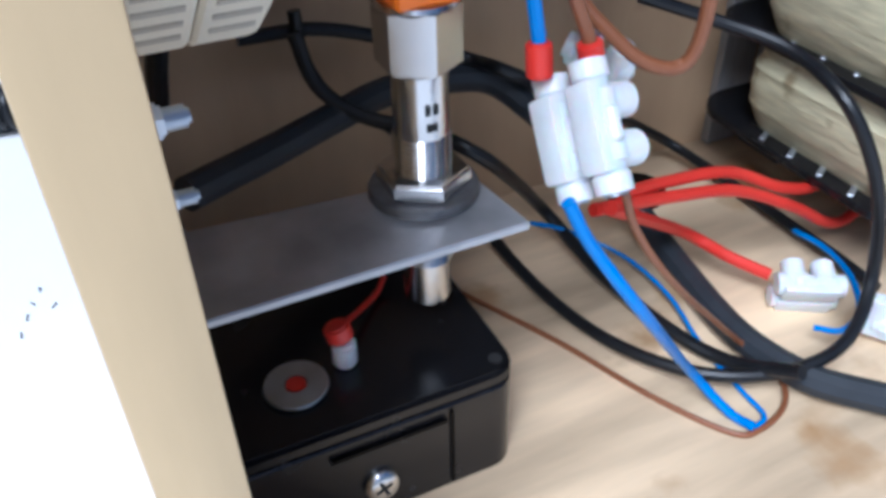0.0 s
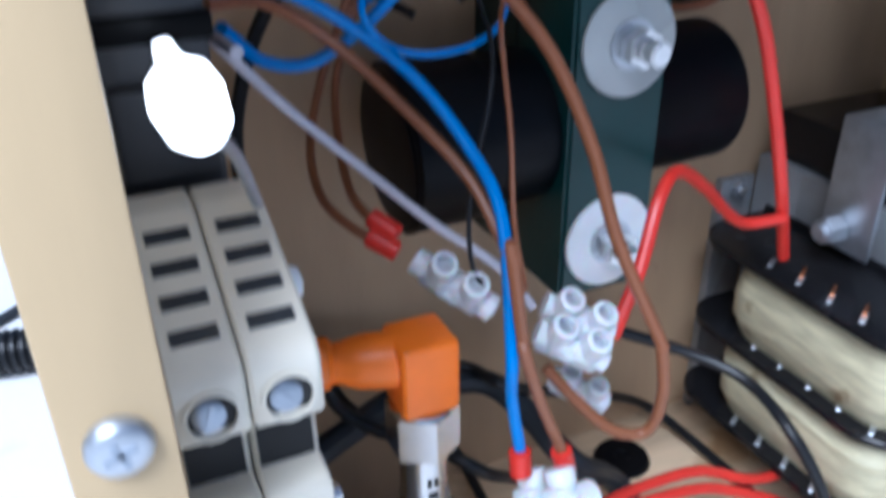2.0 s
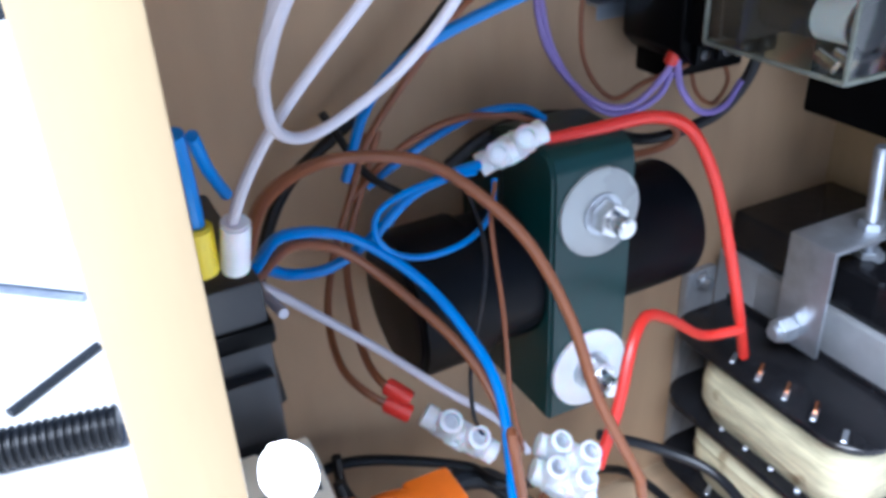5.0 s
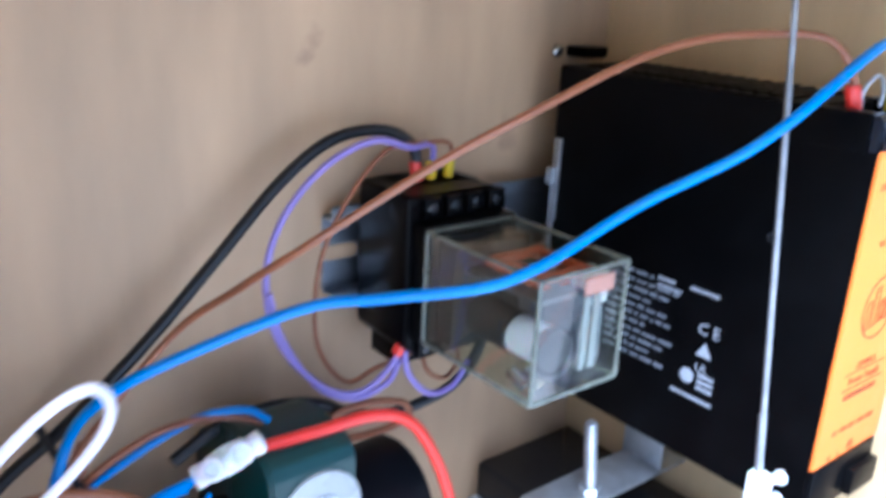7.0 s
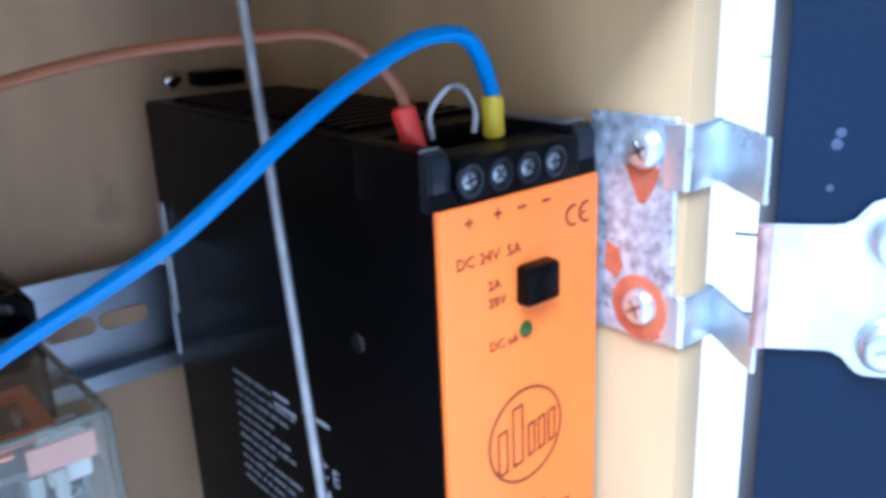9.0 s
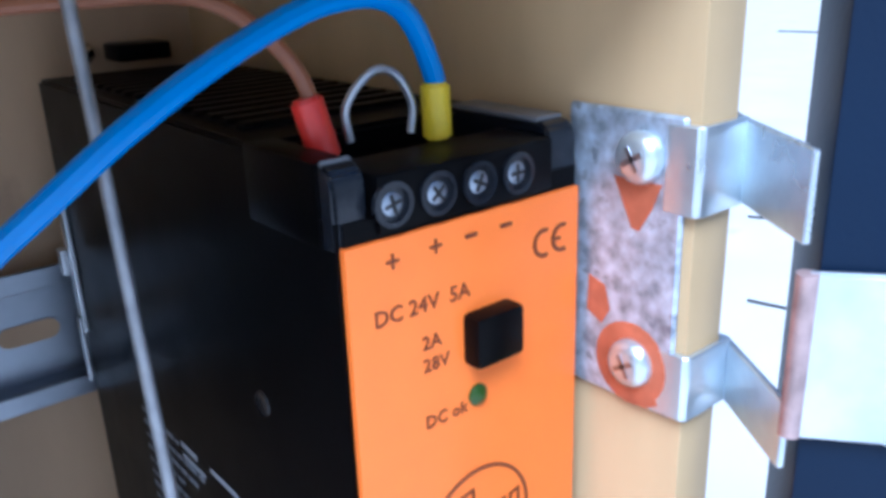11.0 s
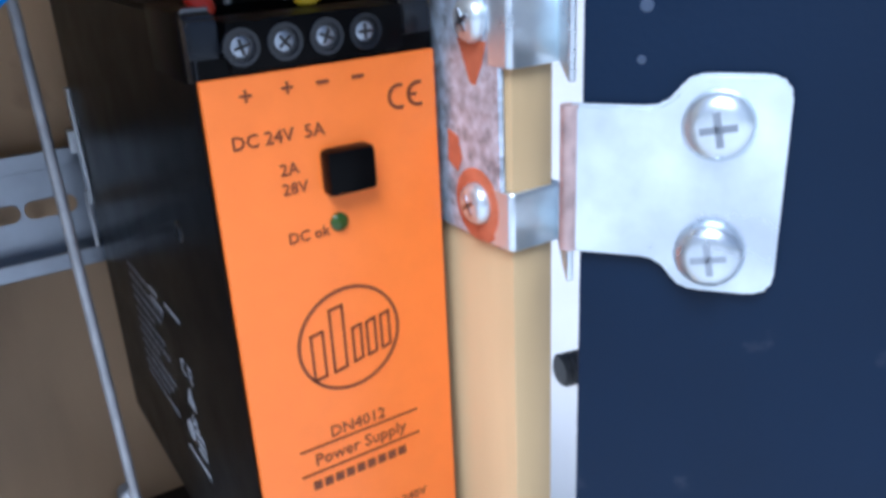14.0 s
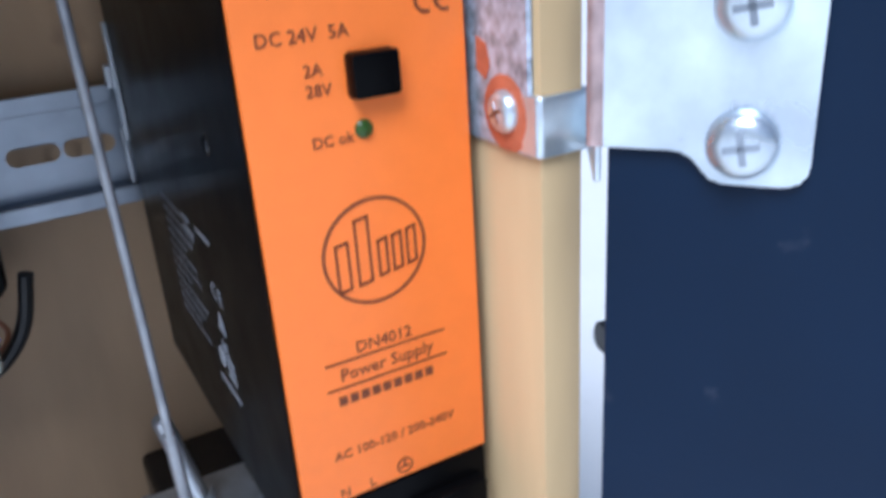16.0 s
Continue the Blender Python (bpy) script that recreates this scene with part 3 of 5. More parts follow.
W_("terminal", join(bm_box(-0.0215, -0.0165, 0.0025, 0.0085, 0.1940, 0.2080, 0.0008), bm_cyl((-0.0168, 0.0045, 0.2050), (-0.0120, 0.0035, 0.2050), 0.0014), bm_cyl((-0.0125, 0.0035, 0.2050), (-0.0108, 0.0033, 0.2050), 0.0022, bevel=0.0005), bm_cyl((-0.0168, 0.0045, 0.1975), (-0.0120, 0.0035, 0.1975), 0.0014), bm_cyl((-0.0125, 0.0035, 0.1975), (-0.0108, 0.0033, 0.1975), 0.0022, bevel=0.0005)), CONN, rod, "white nylon terminal with two studs")

# ---- pipe in its clamp ----
PY, PZ = 0.1030, 0.1685
pipe = thing("pipe", "short black plastic tube end held by green clamp", "pipe", (-0.12, PY, PZ))
W_("tube", bm_lathe([(0.0165, 0.0), (0.0195, 0.0004), (0.0203, 0.0015), (0.0203, 0.0990), (0.0195, 0.1002), (0.0160, 0.1002), (0.0160, 0.090)], 40, (-0.1745, PY, PZ - 0.004), (1, 0, 0.03)), PIPE, pipe)
W_("collar", bm_lathe([(0.0203, 0), (0.0222, 0.0006), (0.0222, 0.022), (0.0203, 0.0226)], 40, (-0.1735, PY, PZ - 0.004), (1, 0, 0.03)), PIPE, pipe)
clamp = thing("pipe_clamp", "dark green plastic pipe clamp with two bolts and white washers", "pipe clamp", (-0.12, 0.1, 0.125))
out = [(0.0800, 0.1220), (0.0800, 0.2030)] + [(0.0800 + 0.008 * (1 - math.cos(a)), 0.2030 + 0.008 * math.sin(a)) for a in (0.5, 1.0, 1.57)] + [(0.105, 0.2115), (0.1150, 0.2080), (YB - 0.0005, 0.1950), (YB - 0.0005, 0.1220)]
W_("block", bm_prism(out, "x", -0.1345, -0.1070, 0.0010), GREEN_PP, clamp)
W_("split_line", bm_box(-0.1348, -0.1067, 0.1070, 0.1076, 0.1225, 0.2085), DARK, clamp)
for z, x, m_, lab in ((0.1910, -0.1195, GREY_NYLON, "pale translucent plastic washer"), (0.1380, -0.1205, CONN, "white plastic washer")):
    wsh = W_("washer", bm_lathe([(0.0132, 0), (0.0132, 0.0012), (0.0125, 0.0016), (0.004, 0.0016)], 32, (x, 0.0800, z), (0, -1, 0.02)), m_, clamp, lab)
    part("metal_washer", bm_lathe([(0.0062, 0), (0.0062, 0.0010), (0.003, 0.0010)], 24, (x, 0.0783, z), (0, -1, 0.02)), STEEL, wsh)
    part("nut", bm_hex((x, 0.0774, z), (x, 0.0720, z), 0.0085), CHROME, wsh, "bright hexagon nut")
    part("bolt_end", bm_cyl((x, 0.0722, z), (x, 0.0665, z), 0.0029, seg=16, bevel=0.0006), CHROME, wsh)

# ---- transformer ----
tf = thing("transformer", "open frame transformer with cream windings and black bobbin flanges", "transformer", (-0.015, 0.075, ZF))
CX = -0.0235
for nm, b in (("core_limb", (0.0240, 0.0400, ZF + 0.006, 0.1276)), ("core_limb", (0.1080, 0.1290, ZF + 0.006, 0.1276)), ("core_yoke", (0.0396, 0.1084, 0.1100, 0.1274)), ("core_yoke", (0.0396, 0.1084, ZF + 0.0062, 0.0412))):
    W_(nm, bm_box(CX, 0.0350, *b, 0.0005), CORE, tf, "bare grey steel laminations")
W_("top_cover", bm_box(CX + 0.0030, 0.0340, 0.0180, 0.1280, 0.1272, 0.1452, 0.0030, 3), CORE_TOP, tf, "glossy black varnished top")


def lobe(x0, x1, y0, y1, r, n=6):
    pts = []
    for cx, cy, a0 in ((x0 + r, y0 + r, 180), (x1, y0, None), (x1, y1, None), (x0 + r, y1 - r, 90)):
        if a0 is None:
            pts.append((cx, cy))
        else:
            pts += [(cx + r * math.cos(radians(a0 + 90 * k / n)), cy + r * math.sin(radians(a0 + 90 * k / n))) for k in range(n + 1)]
    return pts


for z in (0.0430, 0.0750, 0.1070):
    fl = W_("bobbin_flange", bm_prism(lobe({0.0430: -0.0590, 0.0750: -0.0584, 0.1070: -0.0580}[z], CX + 0.001, 0.0300, 0.1215, 0.015, 8), "z", z - 0.0013, z + 0.0014, 0.0004, 1), BLACK_BOX, tf, "black plastic bobbin flange")
    if z > 0.05:
        part("rim", bm_box(CX - 0.0016, CX - 0.0002, 0.0320, 0.1210, z + 0.0012, z + 0.0040, 0.0004, 1), BLACK_BOX, fl)
    for k in range(5):
        y = 0.0400 + 0.0122 * k
        part("solder_lug", turned(bm_box(-0.0034, 0.0034, -0.0009, 0.0009, 0, 0.0007, 0.0003, 1), Matrix.Translation((-0.0515 if z > 0.05 else -0.0545, y, z + 0.0013)) @ Matrix.Rotation(0.55, 4, "Z")), STEEL, fl, "tinned lug")
        if k in (1, 2, 3) and z > 0.1:
            part("lug_wire", turned(bm_cyl((0.0005, 0, 0.0010), (0.0052, 0, 0.0016), 0.0008, seg=10), Matrix.Translation((-0.0515 if z > 0.05 else -0.0545, y, z + 0.0013)) @ Matrix.Rotation(0.55, 4, "Z")), COPPER, fl, "copper winding end")
rw = random.Random(3)
for z0, z1 in ((0.0444, 0.0737), (0.0764, 0.1057)):
    bm, rows = bmesh.new(), []
    for k in range(15):
        bulge = 0.0026 * math.sin(math.pi * (k + 0.5) / 15) + (0.0006 if k in (4, 9, 10) else 0.0002) * rw.random()
        rows.append([bm.verts.new((x, y, z0 + (z1 - z0) * k / 14)) for x, y in lobe(-0.0520 - 1.6 * bulge, CX + 0.002, 0.0345 - bulge, 0.1020 + bulge, 0.012)])
    for lo, hi in zip(rows, rows[1:]):
        for k in range(len(lo)):
            bm.faces.new((lo[k], lo[(k + 1) % len(lo)], hi[(k + 1) % len(lo)], hi[k]))
    bm.faces.new(rows[0][::-1])
    bm.faces.new(rows[-1])
    bmesh.ops.recalc_face_normals(bm, faces=bm.faces)
    W_("winding", bm, WINDING, tf, "cream taped winding with layered edges")
W_("mounting_foot", bm_box(CX - 0.002, 0.0260, 0.0260, 0.0420, ZF, ZF + 0.0065, 0.0006), STEEL_RAIL, tf)
W_("mounting_foot", bm_box(CX - 0.002, 0.0260, 0.1060, 0.1270, ZF, ZF + 0.0065, 0.0006), STEEL_RAIL, tf)
W_("frame_plate", bm_box(-0.0385, CX + 0.0004, 0.1296, 0.1334, ZF, 0.1190, 0.0008), CORE, tf, "grey steel end plate of the transformer frame")
W_("core_screw", join(bm_cyl((-0.0315, 0.1296, 0.1150), (-0.0315, 0.1235, 0.1150), 0.0020, seg=14), bm_hex((-0.0315, 0.1296, 0.1150), (-0.0315, 0.1266, 0.1150), 0.0060)), STEEL, tf, "steel core screw")
tf.location.x += 0.004

brk = thing("steel_bracket", "bent zinc strip bracket over the transformer with threaded stud", "bracket", (-0.0, 0.075, 0.146))
W_("strip", join(bm_box(-0.0340, 0.0380, 0.0680, 0.0870, 0.1558, 0.1574, 0.0004), bm_box(-0.0354, -0.0338, 0.0680, 0.0870, 0.1150, 0.1574, 0.0004)), STEEL, brk)
W_("hanger", bm_box(0.0215, 0.0228, 0.0680, 0.0870, 0.1574, 0.1862, 0.0004), STEEL, brk)
W_("bolt", join(bm_cyl((-0.0190, 0.0800, 0.1220), (-0.0356, 0.0800, 0.1220), 0.0034, seg=18), bm_hex((-0.0355, 0.0800, 0.1220), (-0.0425, 0.0800, 0.1220), 0.0080), bm_cyl((-0.0420, 0.0800, 0.1220), (-0.0445, 0.0800, 0.1220), 0.0030, seg=14, bevel=0.0005)), STEEL, brk, "hexagon bolt through bracket leg")
SB, SA = Vector((-0.0085, 0.0755, 0.1450)), Vector((-0.20, -0.06, 1)).normalized()
stud = W_("stud", join(bm_cyl(SB, SB + SA * 0.0455, 0.0022, seg=14, bevel=0.0004), *[bm_lathe([(0.0022, 0), (0.0025, 0.0004), (0.0022, 0.0008)], 14, SB + SA * (0.005 + 0.0009 * k), SA) for k in range(44)]), STEEL, brk, "threaded steel stud")
for h0, h1 in ((0.0009, 0.0043), (0.0073, 0.0105), (0.0130, 0.0164)):
    part("nut", bm_hex(SB + SA * h0, SB + SA * h1, 0.0075), STEEL, stud)
part("washer", bm_cyl(SB, SB + SA * 0.0007, 0.0058, seg=20), STEEL, stud)
brk.location.x += 0.004

coil_pts = [(0.0030 + 0.00050 * k + 0.0030 * math.cos(k * 0.8), 0.0300 + 0.0040 * math.sin(k * 0.8), 0.1495 + 0.0042 * math.cos(k * 0.8)) for k in range(36)] + [(0.0290, 0.0260, 0.1462)]
solid("spring_clip", bm_tube(coil_pts, 0.00042, 8, 2), STEEL, "coiled bright wire spring lying on the transformer top", "spring")
wire("blue_side_wire", [(0.0385, 0.0300, 0.1560), (0.0375, 0.0240, 0.1552), (0.0370, 0.0130, 0.1542), (0.0372, 0.0030, 0.1500), (0.0378, -0.0030, 0.1440)], 0.0012, BLUE, "blue wire along the side panel below the power supply")
wire("pink_side_wire", [(0.0385, 0.0270, 0.1525), (0.0376, 0.0190, 0.1515), (0.0371, 0.0100, 0.1495), (0.0374, 0.0010, 0.1450), (0.0379, -0.0040, 0.1400)], 0.0011, mat("pale_red_wire", (0.55, 0.16, 0.14), 0.4), "pale red wire along the side panel below the power supply")

# ---- proximity sensor on its plate ----
SX, SY = -0.1875, 0.0505
plate_out = [(-0.2362, 0.0303), (-0.1732, 0.0309), (-0.1753, 0.0492), (-0.1931, 0.0553), (-0.2343, 0.0585), (XL, 0.0700), (XL, 0.0303)]
solid("sensor_plate", bm_prism(plate_out, "z", 0.0842, 0.0862, 0.0004, 1), PLATE, "dull grey sheet steel plate fixed to side panel", "plate")
sensor = thing("proximity_sensor", "nickel plated threaded proximity sensor standing in a steel plate", "sensor", (SX, SY, 0.0862))
prof = [(0.0046, 0.0590), (0.0052, 0.0594), (0.0052, 0.0700)]
z = 0.0700
while z < 0.1010:
    prof += [(0.0060, z + 0.0003), (0.0056, z + 0.0008)]
    z += 0.0010
prof += [(0.0056, 0.1015), (0.0056, 0.1140), (0.0062, 0.1142)]
W_("barrel", bm_lathe([(r, h) for r, h in prof], 28, (SX, SY, 0)), CHROME, sensor)
W_("type_mark", join(bm_box(SX - 0.0012, SX + 0.0010, SY - 0.00585, SY - 0.0050, 0.1030, 0.1045), bm_box(SX - 0.0014, SX - 0.0004, SY - 0.00585, SY - 0.0050, 0.1065, 0.1085), bm_box(SX + 0.0002, SX + 0.0012, SY - 0.00585, SY - 0.0050, 0.1065, 0.1085)), DARK, sensor)
W_("upper_nut", bm_hex((SX, SY, 0.0886), (SX, SY, 0.0925), 0.0170, 0.0007), CHROME, sensor, "nickel hexagon nut")
W_("tooth_washer", bm_lathe([(0.0112, 0), (0.0116, 0.0004), (0.0112, 0.0011), (0.0116, 0.0014), (0.0112, 0.0022), (0.006, 0.0022)], 36, (SX, SY, 0.0863)), YOKE, sensor, "dark toothed washer")
W_("lower_nut", bm_hex((SX, SY, 0.0800), (SX, SY, 0.0840), 0.0150, 0.0005), BEIGE, sensor, "pale plastic nut under the plate")
plug = thing("sensor_plug", "orange right-angle plug with steel coupling nut on the sensor", "plug", (SX, SY, 0.114))
W_("coupling_nut", join(bm_hex((SX, SY, 0.1145), (SX, SY, 0.1275), 0.0145, 0.0009), bm_lathe([(0.0074, 0), (0.0078, 0.0006), (0.0074, 0.0014)], 24, (SX, SY, 0.1262))), CHROME, plug, "nickel plated hexagon coupling nut")
el = join(bm_box(SX - 0.0066, SX + 0.0066, SY - 0.0066, SY + 0.0066, 0.1272, 0.1450, 0.0018, 3),
          turned(bm_lathe([(0.0060, 0), (0.0064, 0.003), (0.0060, 0.012), (0.0052, 0.0155), (0.0046, 0.0170), (0.0044, 0.0185), (0.0056, 0.0195), (0.0060, 0.0250), (0.0054, 0.0280), (0.0036, 0.0284)], 24), Matrix.Translation((SX, SY, 0.1385)) @ pose(0, 0, 0, 0, 3, -14) @ Matrix.Rotation(radians(-90), 4, "Y")))
W_("shell", el, ORANGE_PLUG, plug, "bright orange plastic plug shell")

# ---- black box on the floor ----
bx = thing("black_device_box", "low glossy black plastic box with rounded corners on floor", "device box", (-0.205, 0.055, ZF))
BX1, BY0, BZ = -0.1745, 0.0300, 0.0480
bo = [(XL + 0.001, BY0)]
for cx, cy, a0 in ((BX1 - 0.006, BY0 + 0.006, -90), (BX1 - 0.003, 0.0760, 0)):
    r = 0.006 if a0 < 0 else 0.003
    bo += [(cx + r * math.cos(radians(a0 + 15 * k)), cy + r * math.sin(radians(a0 + 15 * k))) for k in range(7)]
bo += [(XL + 0.001, 0.0790)]
W_("case", bm_prism(bo, "z", ZF, BZ - 0.0045, 0.0005, 1), BLACK_BOX, bx)
W_("lid", bm_prism(bo, "z", BZ - 0.0042, BZ, 0.0010, 2), BLACK_BOX, bx, "black lid with scuffs")
W_("front_rib", join(bm_box(-0.1920, -0.1912, BY0 - 0.0006, BY0 + 0.001, ZF + 0.002, BZ - 0.006), bm_box(-0.2200, -0.1930, BY0 - 0.0010, BY0 + 0.001, BZ - 0.0085, BZ - 0.0075)), BLACK, bx)
c_ = (-0.2094, 0.0296, 0.0270)
fs = W_("case_screw", bm_head(c_, (0, -1, 0.2), 0.0042, 0.0022), CHROME, bx, "crosshead case screw")
part("recess", bm_cross(c_, (0, -1, 0.2), 0.0042, 0.0022), DARK, fs)
part("corner_pocket", bm_cyl((-0.1785, 0.0345, BZ - 0.0002), (-0.1785, 0.0345, BZ + 0.0002), 0.0016, seg=14), DARK, bx).matrix_parent_inverse = Matrix.Translation(bx.location).inverted()
w_ = (-0.2214, 0.0456, 0.0483)
ws = thing("steel_washer", "zinc washer with red dot of paint on the black box lid", "washer", w_)
part("ring", bm_lathe([(0.0068, 0), (0.0072, 0.0004), (0.0070, 0.0011), (0.0026, 0.0011), (0.0024, 0.0004)], 32), STEEL, ws)
part("paint_dot", bm_lathe([(0.0024, 0.0003), (0.0022, 0.0012), (0.0003, 0.0014)], 18), RED, ws, "red sealing paint")
n_ = (-0.2092, 0.0483, 0.0500)
nb = thing("wire_stub", "small white sleeve with red wire on the black box", "wire sleeve", n_)
part("sleeve", turned(bm_cyl((0, 0, -0.0020), (0, -0.0008, 0.0050), 0.0028, seg=18, bevel=0.0008), Matrix.Identity(4)), CONN, nb)
part("crimp", bm_cyl((0, 0.0006, 0.0045), (-0.0008, 0.0015, 0.0085), 0.0031, seg=14, bevel=0.0006), RED, nb, "red crimp")

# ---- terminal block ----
# Darker copy of the beige; stands for shade inside the lower slots.
SHADE_BEIGE = mat("slot_shade_beige", (0.46, 0.43, 0.36), 0.55, vary=0.1)
tb = thing("terminal_block", "beige two-pole feed-through terminal block with screw holes", "terminal block", (-0.224, 0.055, 0.122))
prof_t = [(0.0200, 0.1390), (-0.0035, 0.1552), (-0.0050, 0.1568), (-0.0050, 0.1650), (-0.0030, 0.1660), (0.0010, 0.1662), (0.0010, 0.1755), (-0.0030, 0.1760), (-0.0050, 0.1772), (-0.0050, 0.1850), (-0.0035, 0.1868), (0.0200, 0.1960), (0.0265, 0.1960), (0.0265, 0.1360)]
for k in range(2):
    x1 = -0.2222 - 0.0090 * k
    md = W_("module", bm_prism(prof_t, "x", x1 - 0.0087, x1, 0.0005, 1), BEIGE, tb, "beige plastic terminal module")
    xc = x1 - 0.0043
    for z_ in (0.1808, 0.1600):
        part("screw_well", bm_lathe([(0.0034, -0.001), (0.0034, 0.0005), (0.0029, 0.0006), (0.0028, 0.0001)], 24, (xc, -0.0050, z_), (0, -1, 0.05)), BEIGE, md)
        # Dark disc and box paint the shade in the well and wire entry.
        part("well_shadow", bm_cyl((xc, -0.0050, z_), (xc, -0.0052, z_), 0.0028, seg=20), DARK, md)
        part("screw", join(bm_lathe([(0.0020, 0), (0.0020, 0.0004), (0.0016, 0.0006), (0.0002, 0.0006)], 18, (xc - 0.0004, -0.0051, z_ + 0.0002), (0, -1, 0.15)), turned(bm_box(-0.0019, 0.0019, -0.0001, 0.0001, -0.0003, 0.0003), Matrix.Translation((xc - 0.0004, -0.0058, z_ + 0.0002)) @ Matrix.Rotation(0.9 + k, 4, "Y"))), STEEL_RAIL, md, "dull steel clamping screw")
    part("wire_entry", bm_box(x1 - 0.0080, x1 - 0.0008, 0.0004, 0.0012, 0.1665, 0.1752), DARK, md)
    # Slots are solid boxes; their inner shade is put into the darker colours.
    for j in range(4):
        y_ = 0.0005 + 0.0050 * j
        part("slot", turned(bm_box(-0.0028, 0.0028, -0.0010, 0.0010, -0.0004, 0.0004), Matrix.Translation((xc, y_, 0.1868 + (y_ + 0.0035) * 0.3915)) @ Matrix.Rotation(0.373, 4, "X")), GREY_WIRE, md)
        part("slot", turned(bm_box(-0.0028, 0.0028, -0.0008, 0.0008, -0.0003, 0.0003), Matrix.Translation((xc, y_, 0.1552 - (y_ + 0.0035) * 0.6894)) @ Matrix.Rotation(-0.603, 4, "X")), SHADE_BEIGE, md)
W_("end_screw", bm_cyl((-0.2222, 0.0010, 0.1575), (-0.2200, 0.0010, 0.1575), 0.0018, seg=14, bevel=0.0004), CHROME, tb)
W_("end_knob", bm_lathe([(0.0024, 0), (0.0027, 0.0012), (0.0020, 0.0028), (0.0002, 0.0033)], 20, (-0.2222, 0.0150, 0.1840), (1, 0, 0)), CONN, tb, "round white end knob")

# ---- fuse holder with lamp ----
fh = thing("fuse_holder", "dark grey fuse terminal with lit white lamp and two wire sleeves", "fuse holder", (-0.228, 0.05, 0.182))
FX0, FX1 = -0.2398, -0.2245
W_("body", join(bm_box(FX0, FX1, 0.0300, 0.0700, 0.1650, 0.2270, 0.0015), bm_box(FX0 + 0.0010, FX1 - 0.0010, 0.0270, 0.0310, 0.1970, 0.2100, 0.0010)), mat("dark_grey_plastic", (0.018, 0.019, 0.022), 0.45, vary=0.15, scale=70, bump=0.1, bscale=800), fh)
W_("ridge", bm_box(FX0 - 0.0006, FX1 + 0.0006, 0.0290, 0.0640, 0.2150, 0.2190, 0.0008), BLACK, fh)
lp = (-0.2325, -0.0040, 0.2176)
W_("lamp", bm_lathe([(0.0022, -0.0050), (0.0034, -0.0034), (0.0038, 0.0000), (0.0032, 0.0022), (0.0013, 0.0040), (0.0009, 0.0060), (0.0002, 0.0064)], 24, (lp[0], lp[1], lp[2]), (-0.25, -0.25, 0.9)), LED_WHITE, fh, "glowing white lamp")
W_("lamp_lead", bm_tube([(lp[0] + 0.002, lp[1] + 0.002, lp[2] - 0.004), (0.5 * (lp[0] - 0.2232) + 0.001, 0.5 * (lp[1] + 0.0180), 0.5 * (lp[2] + 0.1958)), (-0.2232, 0.0180, 0.1955)], 0.0008, 8, 4), STEEL, fh)

# ---- green push button ----
GBX, GBY, GBZ = -0.2296, -0.0288, 0.2973
gb = thing("push_button", "lit green push button in black bezel on white square plate", "push button", (GBX, GBY, GBZ))
S_ = 0.469
pl = part("mounting_plate", bm_prism([(0.0185 * S_ * a, 0.0185 * S_ * b) for a, b in ((-0.8, -1), (0.8, -1), (0.94, -0.94), (1, -0.8), (1, 0.8), (0.94, 0.94), (0.8, 1), (-0.8, 1), (-0.94, 0.94), (-1, 0.8), (-1, -0.8), (-0.94, -0.94))], "y", 0.0, 0.0030 * S_, 0.0006 * S_, 2), BUTTON_PLATE, gb, "white square plastic plate")
part("bezel", bm_lathe([(0.0146 * S_, 0), (0.0150 * S_, 0.004 * S_), (0.0142 * S_, 0.009 * S_), (0.0128 * S_, 0.0108 * S_), (0.0100 * S_, 0.0114 * S_), (0.0093 * S_, 0.0108 * S_), (0.0092 * S_, 0.006 * S_)], 48, (0, 0, 0), (0, -1, 0)), BEZEL, gb, "dark grey round bezel")
part("lens", bm_lathe([(0.0090 * S_, 0.004 * S_), (0.0090 * S_, 0.0072 * S_), (0.0086 * S_, 0.0084 * S_), (0.0076 * S_, 0.0102 * S_), (0.0060 * S_, 0.0118 * S_), (0.0040 * S_, 0.0130 * S_), (0.0020 * S_, 0.0136 * S_), (0.0001, 0.0138 * S_)], 40, (0, -0.0028 * S_, 0), (0, -1, 0)), GREEN_LENS, gb, "lit emerald green lens")
part("contact_carrier", bm_box(-0.0110 * S_, 0.0110 * S_, 0.0030 * S_, 0.0200 * S_, -0.0130 * S_, 0.0130 * S_, 0.001), BLACK, gb)
part("mounting_arm", bm_box(XL - GBX - 0.003, XL - GBX + 0.0005, 0.0008, YF - GBY, -0.003, 0.003, 0.0004), GREY_NYLON, gb)

# ---- door on its hinge ----
DE, DD = Vector((0.0412, -0.0345, 0)), Vector((0.616, -0.788, 0)).normalized()
DN = Vector((DD.y, -DD.x, 0))
DM = Matrix(((DD.x, DN.x, 0, DE.x), (DD.y, DN.y, 0, DE.y), (0, 0, 1, 0), (0, 0, 0, 1)))
door = new("door_1", to_mesh("door_1", turned(bm_box(0, 0.27, -0.016, 0, ZF, ZC - 0.003, 0.0006), DM), NAVY))
tagged(door, "open navy blue laminated door of the box on steel hinge", "door", kind="structure")
hg = thing("cabinet_hinge", "worn zinc cabinet hinge with red primer showing through", "hinge", (XR, -0.01, 0.285))
W_("wall_plate", bm_box(XR - 0.0012, XR - 0.0001, YFR + 0.0013, 0.0036, 0.2686, 0.3112, 0.0004, 1), WORN_HINGE, hg, "worn plate with red primer patches")
